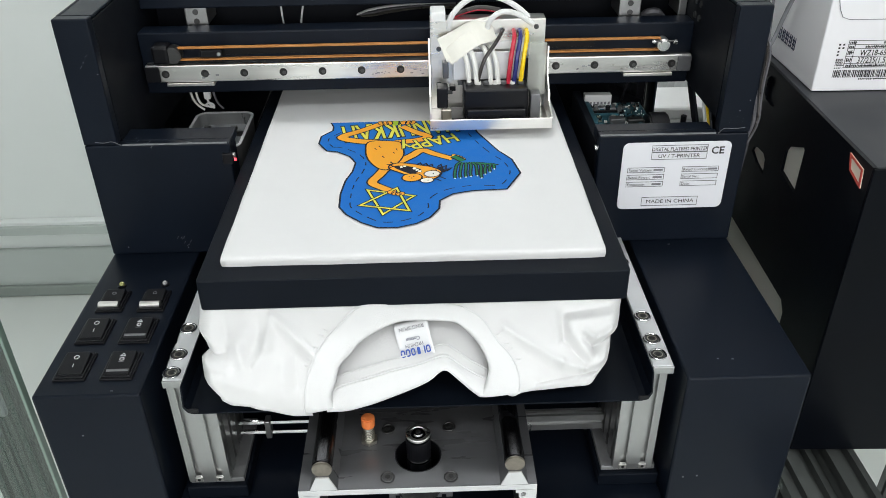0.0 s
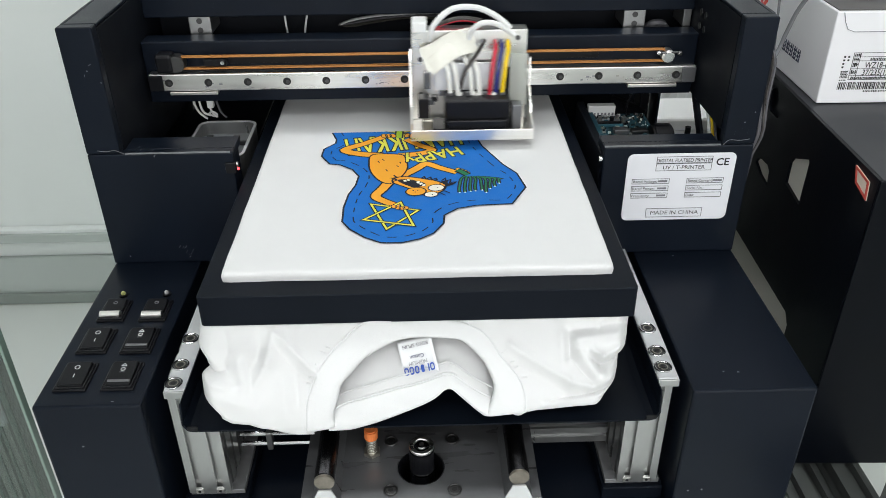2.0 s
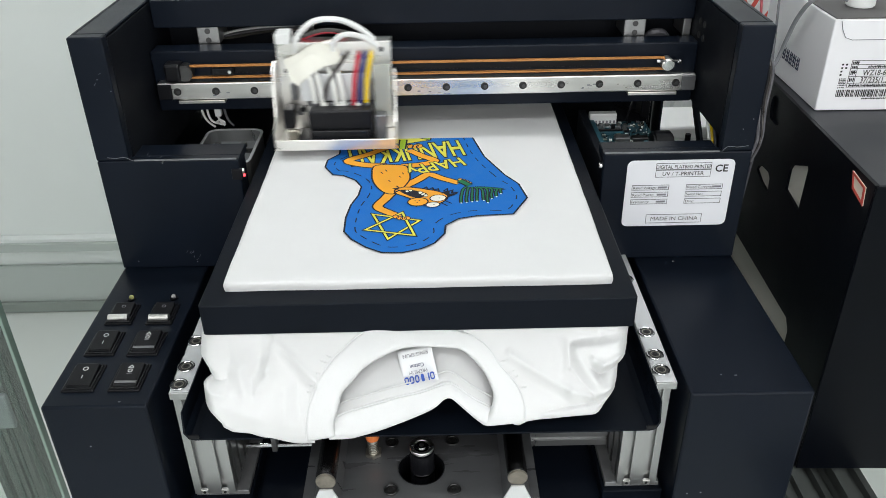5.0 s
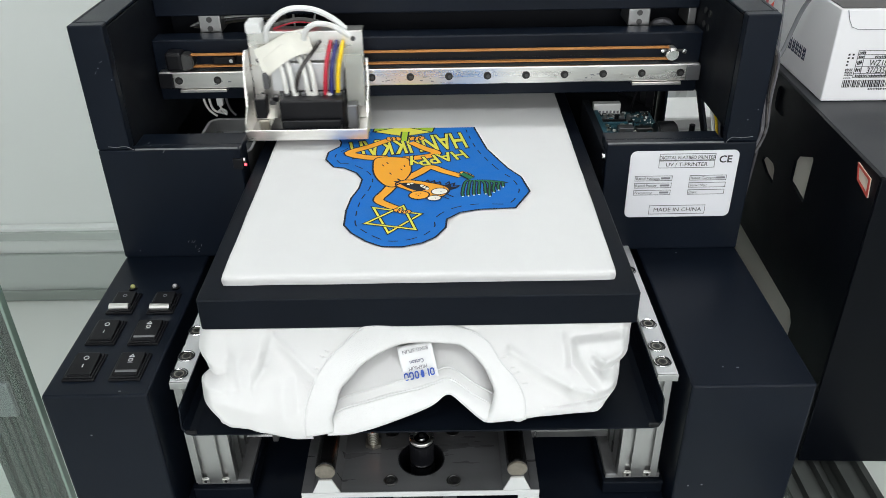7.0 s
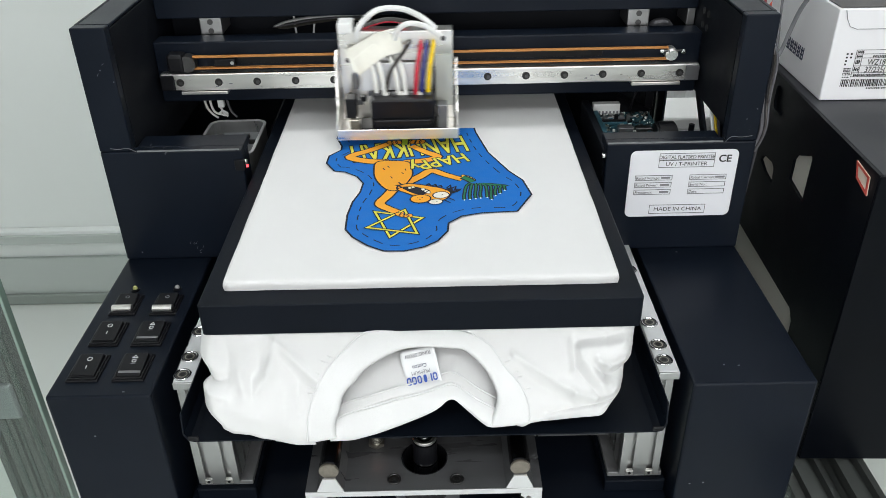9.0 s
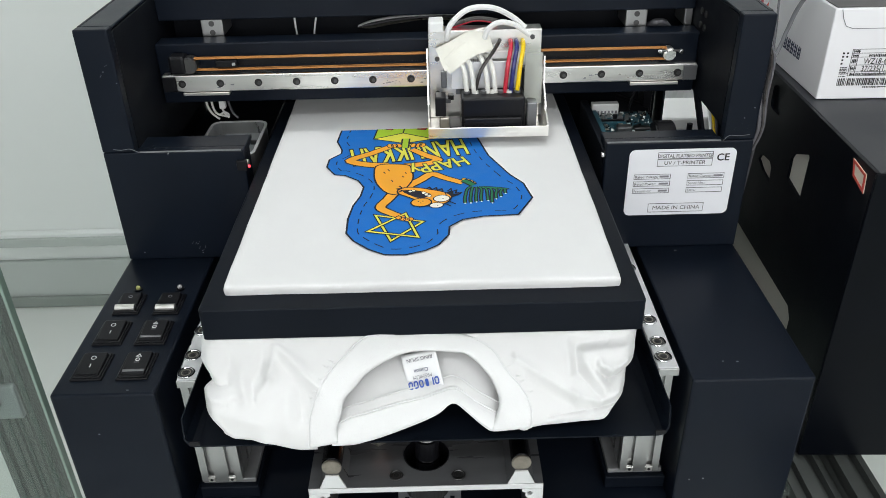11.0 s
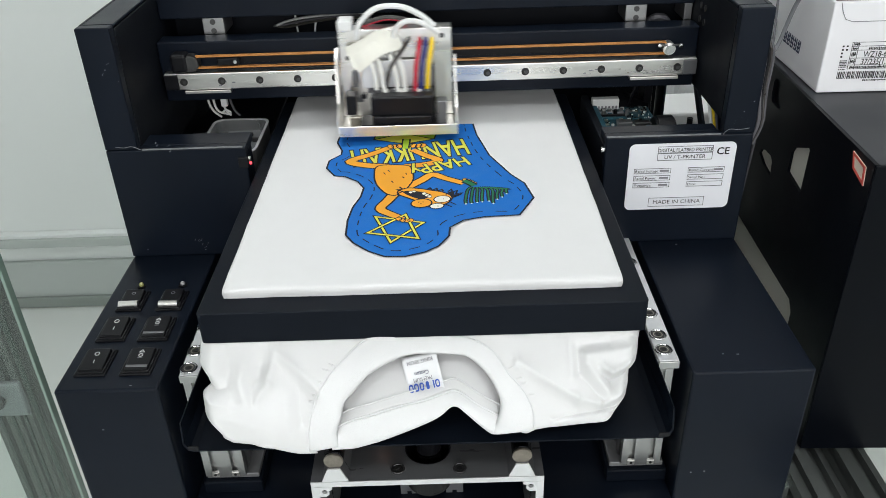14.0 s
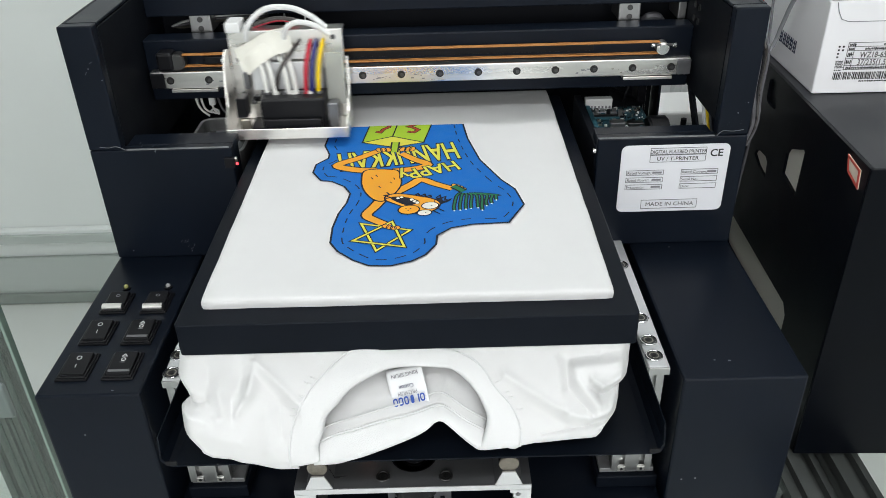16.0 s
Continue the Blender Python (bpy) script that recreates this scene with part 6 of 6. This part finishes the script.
for a, b, z, h in ((0.0270, 0.0310, 0.0300, 0.0045), (0.0270, 0.0310, 0.0375, 0.0045), (0.0270, 0.0320, 0.0440, 0.0028), (0.0270, 0.0320, 0.0482, 0.0028), (0.0430, 0.0700, 0.0440, 0.0028), (0.0600, 0.0780, 0.0482, 0.0028), (0.0280, 0.0930, 0.0250, 0.0026), (0.0720, 0.0800, 0.0370, 0.0050), (0.0720, 0.0760, 0.0300, 0.0050), (0.0172, 0.0240, 0.0235, 0.0014), (0.0440, 0.0800, 0.0118, 0.0018)):
    scribble(a, b, z, h)
for k in range(5):
    scribble(0.0170, 0.0240, 0.0262 + 0.0016 * k, 0.0012)
for k in range(4):
    for x in (0.0165, 0.0205):
        if x < 0.02 or k > 1:
            box(bx0 + x, bx0 + x + 0.0018, by0 - 0.0004, by0 - 0.0001, bz0 + 0.0365 + 0.0035 * k, bz0 + 0.0382 + 0.0035 * k, bm=text)
part("printed_text", crooked(text), INK, carton)
side_text = bmesh.new()
for r in range(1):
    for k in range(5):
        y = by0 + 0.058 + 0.0098 * k
        z = bz0 + 0.0225
        for a, b, c, d in ((0.0, 0.0016, 0.0, 0.013), (0.0026, 0.0076, 0.0, 0.0018), (0.0026, 0.0076, 0.0042, 0.0060), (0.0026, 0.0076, 0.0086, 0.0104), (0.0044, 0.0058, 0.0022, 0.013)):
            box(bx0 - 0.0004, bx0 - 0.0001, y + a, y + b, z + c, z + d, bm=side_text)
part("printed_text", crooked(side_text), mat("navy_ink", (0.03, 0.04, 0.09), 0.6), carton, "dark printed marks")

capn = thing("bottle_cap", (0.436, 0.0, bz0 + BH + 0.0015), "white plastic bottle cap lying on the carton with a tube", "cap")
part("cap_body", cyl((0.436, 0.0, bz0 + BH + 0.0015), (0.436, 0.0, bz0 + BH + 0.012), 0.014, 28, bev=0.0015), WHITE_PL, capn)
part("cap_rim", cyl((0.436, 0.0, bz0 + BH + 0.0122), (0.436, 0.0, bz0 + BH + 0.020), 0.0165, 28, bev=0.002), WHITE_PL, capn)
part("tube", tube([(0.423, 0.0, bz0 + BH + 0.007), (0.405, -0.004, 1.1900), (0.3890, 0.0030, 1.1830), (0.3880, 0.0270, 1.1590), (0.3870, 0.0415, 1.1300), (0.3830, 0.0465, 1.1050), (0.3660, 0.0450, 1.0700), (0.3560, 0.0450, 1.0000)], 0.0022, 8, 10), mat("grey_clear_tube", (0.30, 0.31, 0.33), 0.2, 0, 40, 0.1, 0), capn, "grey flexible tube bending over the carton")
wires = thing("loose_wire", (0.36, 0.1, TZ), "thin grey wire draped from the shelf down beside the printer", "wire")
part("wire", tube([(0.425, 0.16, 1.30), (0.393, 0.10, 1.215), (0.372, 0.045, 1.185), (0.354, -0.01, 1.13), (0.343, -0.04, 1.07), (0.341, -0.03, 0.95), (0.350, 0.02, TZ + 0.003)], 0.0013, 8, 8), GREYW, wires)
part("wire", tube([(0.372, 0.14, 1.30), (0.366, 0.10, 1.22), (0.358, 0.05, 1.16), (0.350, 0.0, 1.08), (0.348, 0.01, 0.95), (0.352, 0.04, TZ + 0.003)], 0.0014, 8, 8), mat("red_wire", (0.34, 0.06, 0.07), 0.4), wires, "thin red wire")

case = thing("white_case", (0.37, 0.295, TZ), "plain white plastic case standing behind the printer", "case")
part("case_body", box(0.322, 0.425, 0.258, 0.335, TZ, 0.925, 0.003), WHITE_PL, case)
part("case_lid", box(0.320, 0.427, 0.256, 0.337, 0.9255, 0.945, 0.004), WHITE_PL, case)

# white bag leaning behind the machines
bag = thing("white_bag", (0.49, 0.43, 0.0), "white plastic bag with a red round mark standing behind", "bag")
bm = bmesh.new()
vs = []
for j in range(21):
    vs.append([bm.verts.new((0.36 + 0.30 * i / 16, 0.44 + 0.012 * noise.noise(Vector((i * 0.5, j * 0.4, 2))) + 0.03 * math.cos((i / 16 - 0.5) * 3.0), 0.002 + 1.26 * j / 20)) for i in range(17)])
for j in range(20):
    for i in range(16):
        bm.faces.new((vs[j][i], vs[j][i + 1], vs[j + 1][i + 1], vs[j + 1][i])).smooth = True
got = bmesh.ops.extrude_face_region(bm, geom=list(bm.faces))
bmesh.ops.translate(bm, verts=[e for e in got["geom"] if isinstance(e, bmesh.types.BMVert)], vec=(0, 0.05, 0))
part("bag_body", bm, mat("white_film", (0.72, 0.73, 0.74), 0.35, 0, 20, 0.05, 0.1, 200), bag)
bm = plate(ring(0.495, 1.075, 0.040, 28), "y", 0.4395, 0.4405, [ring(0.495, 1.075, 0.035, 28)])
part("round_mark", bm, REDINK, bag, "red printed ring")
part("round_mark", tube([(0.480, 0.4395, 1.085), (0.497, 0.4395, 1.062), (0.510, 0.4395, 1.088)], 0.0035, 5, 6, 0.2, up=Vector((0, 1, 0))), REDINK, bag)


# ---- what moves ----
def motions():
    bed_path = [(0, -0.2864), (0.5, -0.2879), (1, -0.2901), (1.5, -0.2919), (2, -0.2937), (2.5, -0.2957), (3, -0.2973), (3.5, -0.2989), (4, -0.3003), (6.5, -0.3073), (7, -0.3089), (7.5, -0.3106), (8, -0.3122), (8.5, -0.3138), (9, -0.3156), (11.5, -0.3262), (12, -0.3281), (12.5, -0.3297), (13, -0.3314), (13.5, -0.3332), (14, -0.3349), (14.5, -0.3366), (15, -0.3383), (15.5, -0.3400), (16, -0.3420)]
    o = W[platen] - W[pr]
    walk(platen, [(t, pose(0, o.y + y - YP0, o.z)) for t, y in bed_path])
    walk(shirt, [(t, pose(0, y, ZP)) for t, y in bed_path])
    c = W[car] - W[pr]
    walk(car, [(k / 10, pose(x, c.y, c.z)) for k, x in enumerate([
        0.0693, 0.0711, 0.0204, -0.0423, -0.0832, -0.1346, -0.1174, -0.0725, -0.0126, 0.0504, 0.0705, 0.0451,
        -0.0203, -0.0805, -0.1243, -0.1349, -0.0780, -0.0382, 0.0239, 0.0698, 0.0466, 0.0042, -0.0562, -0.1170,
        -0.1336, -0.1015, -0.0395, 0.0032, 0.0612, 0.0652, 0.0070, -0.0341, -0.0970, -0.1375, -0.1247, -0.0619,
        -0.0010, 0.0390, 0.0682, 0.0279, -0.0320, -0.0735, -0.1389, -0.1109, -0.0569, 0.0003, 0.0536, 0.0628,
        0.0180, -0.0391, -0.0922, -0.1347, -0.1169, -0.0637, -0.0072, 0.0485, 0.0650, 0.0253, -0.0325, -0.0853,
        -0.1320, -0.1224, -0.0705, 0.0017, 0.0411, 0.0682, 0.0250, -0.0159, -0.0786, -0.1332, -0.1225, -0.0807,
        -0.0171, 0.0444, 0.0674, 0.0431, -0.0185, -0.0584, -0.1209, -0.1317, -0.0781, -0.0350, 0.0265, 0.0668,
        0.0559, -0.0028, -0.0659, -0.1091, -0.1376, -0.0909, -0.0327, 0.0089, 0.0621, 0.0508, -0.0044, -0.0585,
        -0.1122, -0.1360, -0.0978, -0.0432, 0.0153, 0.0614, 0.0556, 0.0030, -0.0521, -0.1057, -0.1368, -0.1045,
        -0.0501, 0.0079, 0.0579, 0.0596, 0.0105, -0.0438, -0.0873, -0.1330, -0.1145, -0.0725, -0.0112, 0.0508,
        0.0635, 0.0302, -0.0340, -0.0961, -0.1295, -0.1251, -0.0644, -0.0245, 0.0398, 0.0634, 0.0206, -0.0206,
        -0.0825, -0.1326, -0.1317, -0.0755, -0.0138, 0.0287, 0.0639, 0.0298, -0.0339, -0.0739, -0.1287, -0.1215,
        -0.0809, -0.0200, 0.0413, 0.0630, 0.0338, -0.0279, -0.0904, -0.1276, -0.1280, -0.0671, -0.0240, 0.0371,
        0.0629, 0.0376, -0.0238, -0.0879, -0.1329,
    ])])
    # each band of ink comes up to the cloth when the carriage has passed over it
    for k, ob in enumerate(band_obs):
        t = 0.05 + 16.0 * (k + 0.6) / BANDS
        walk(ob, [(0, pose(0, 0, -0.006)), (max(0.05, t - 0.15), pose(0, 0, -0.006)), (t, pose(0, 0, 0)), (16, pose(0, 0, 0))] if t < 15.9 else [(0, pose(0, 0, -0.006)), (16, pose(0, 0, -0.006))])


motions()
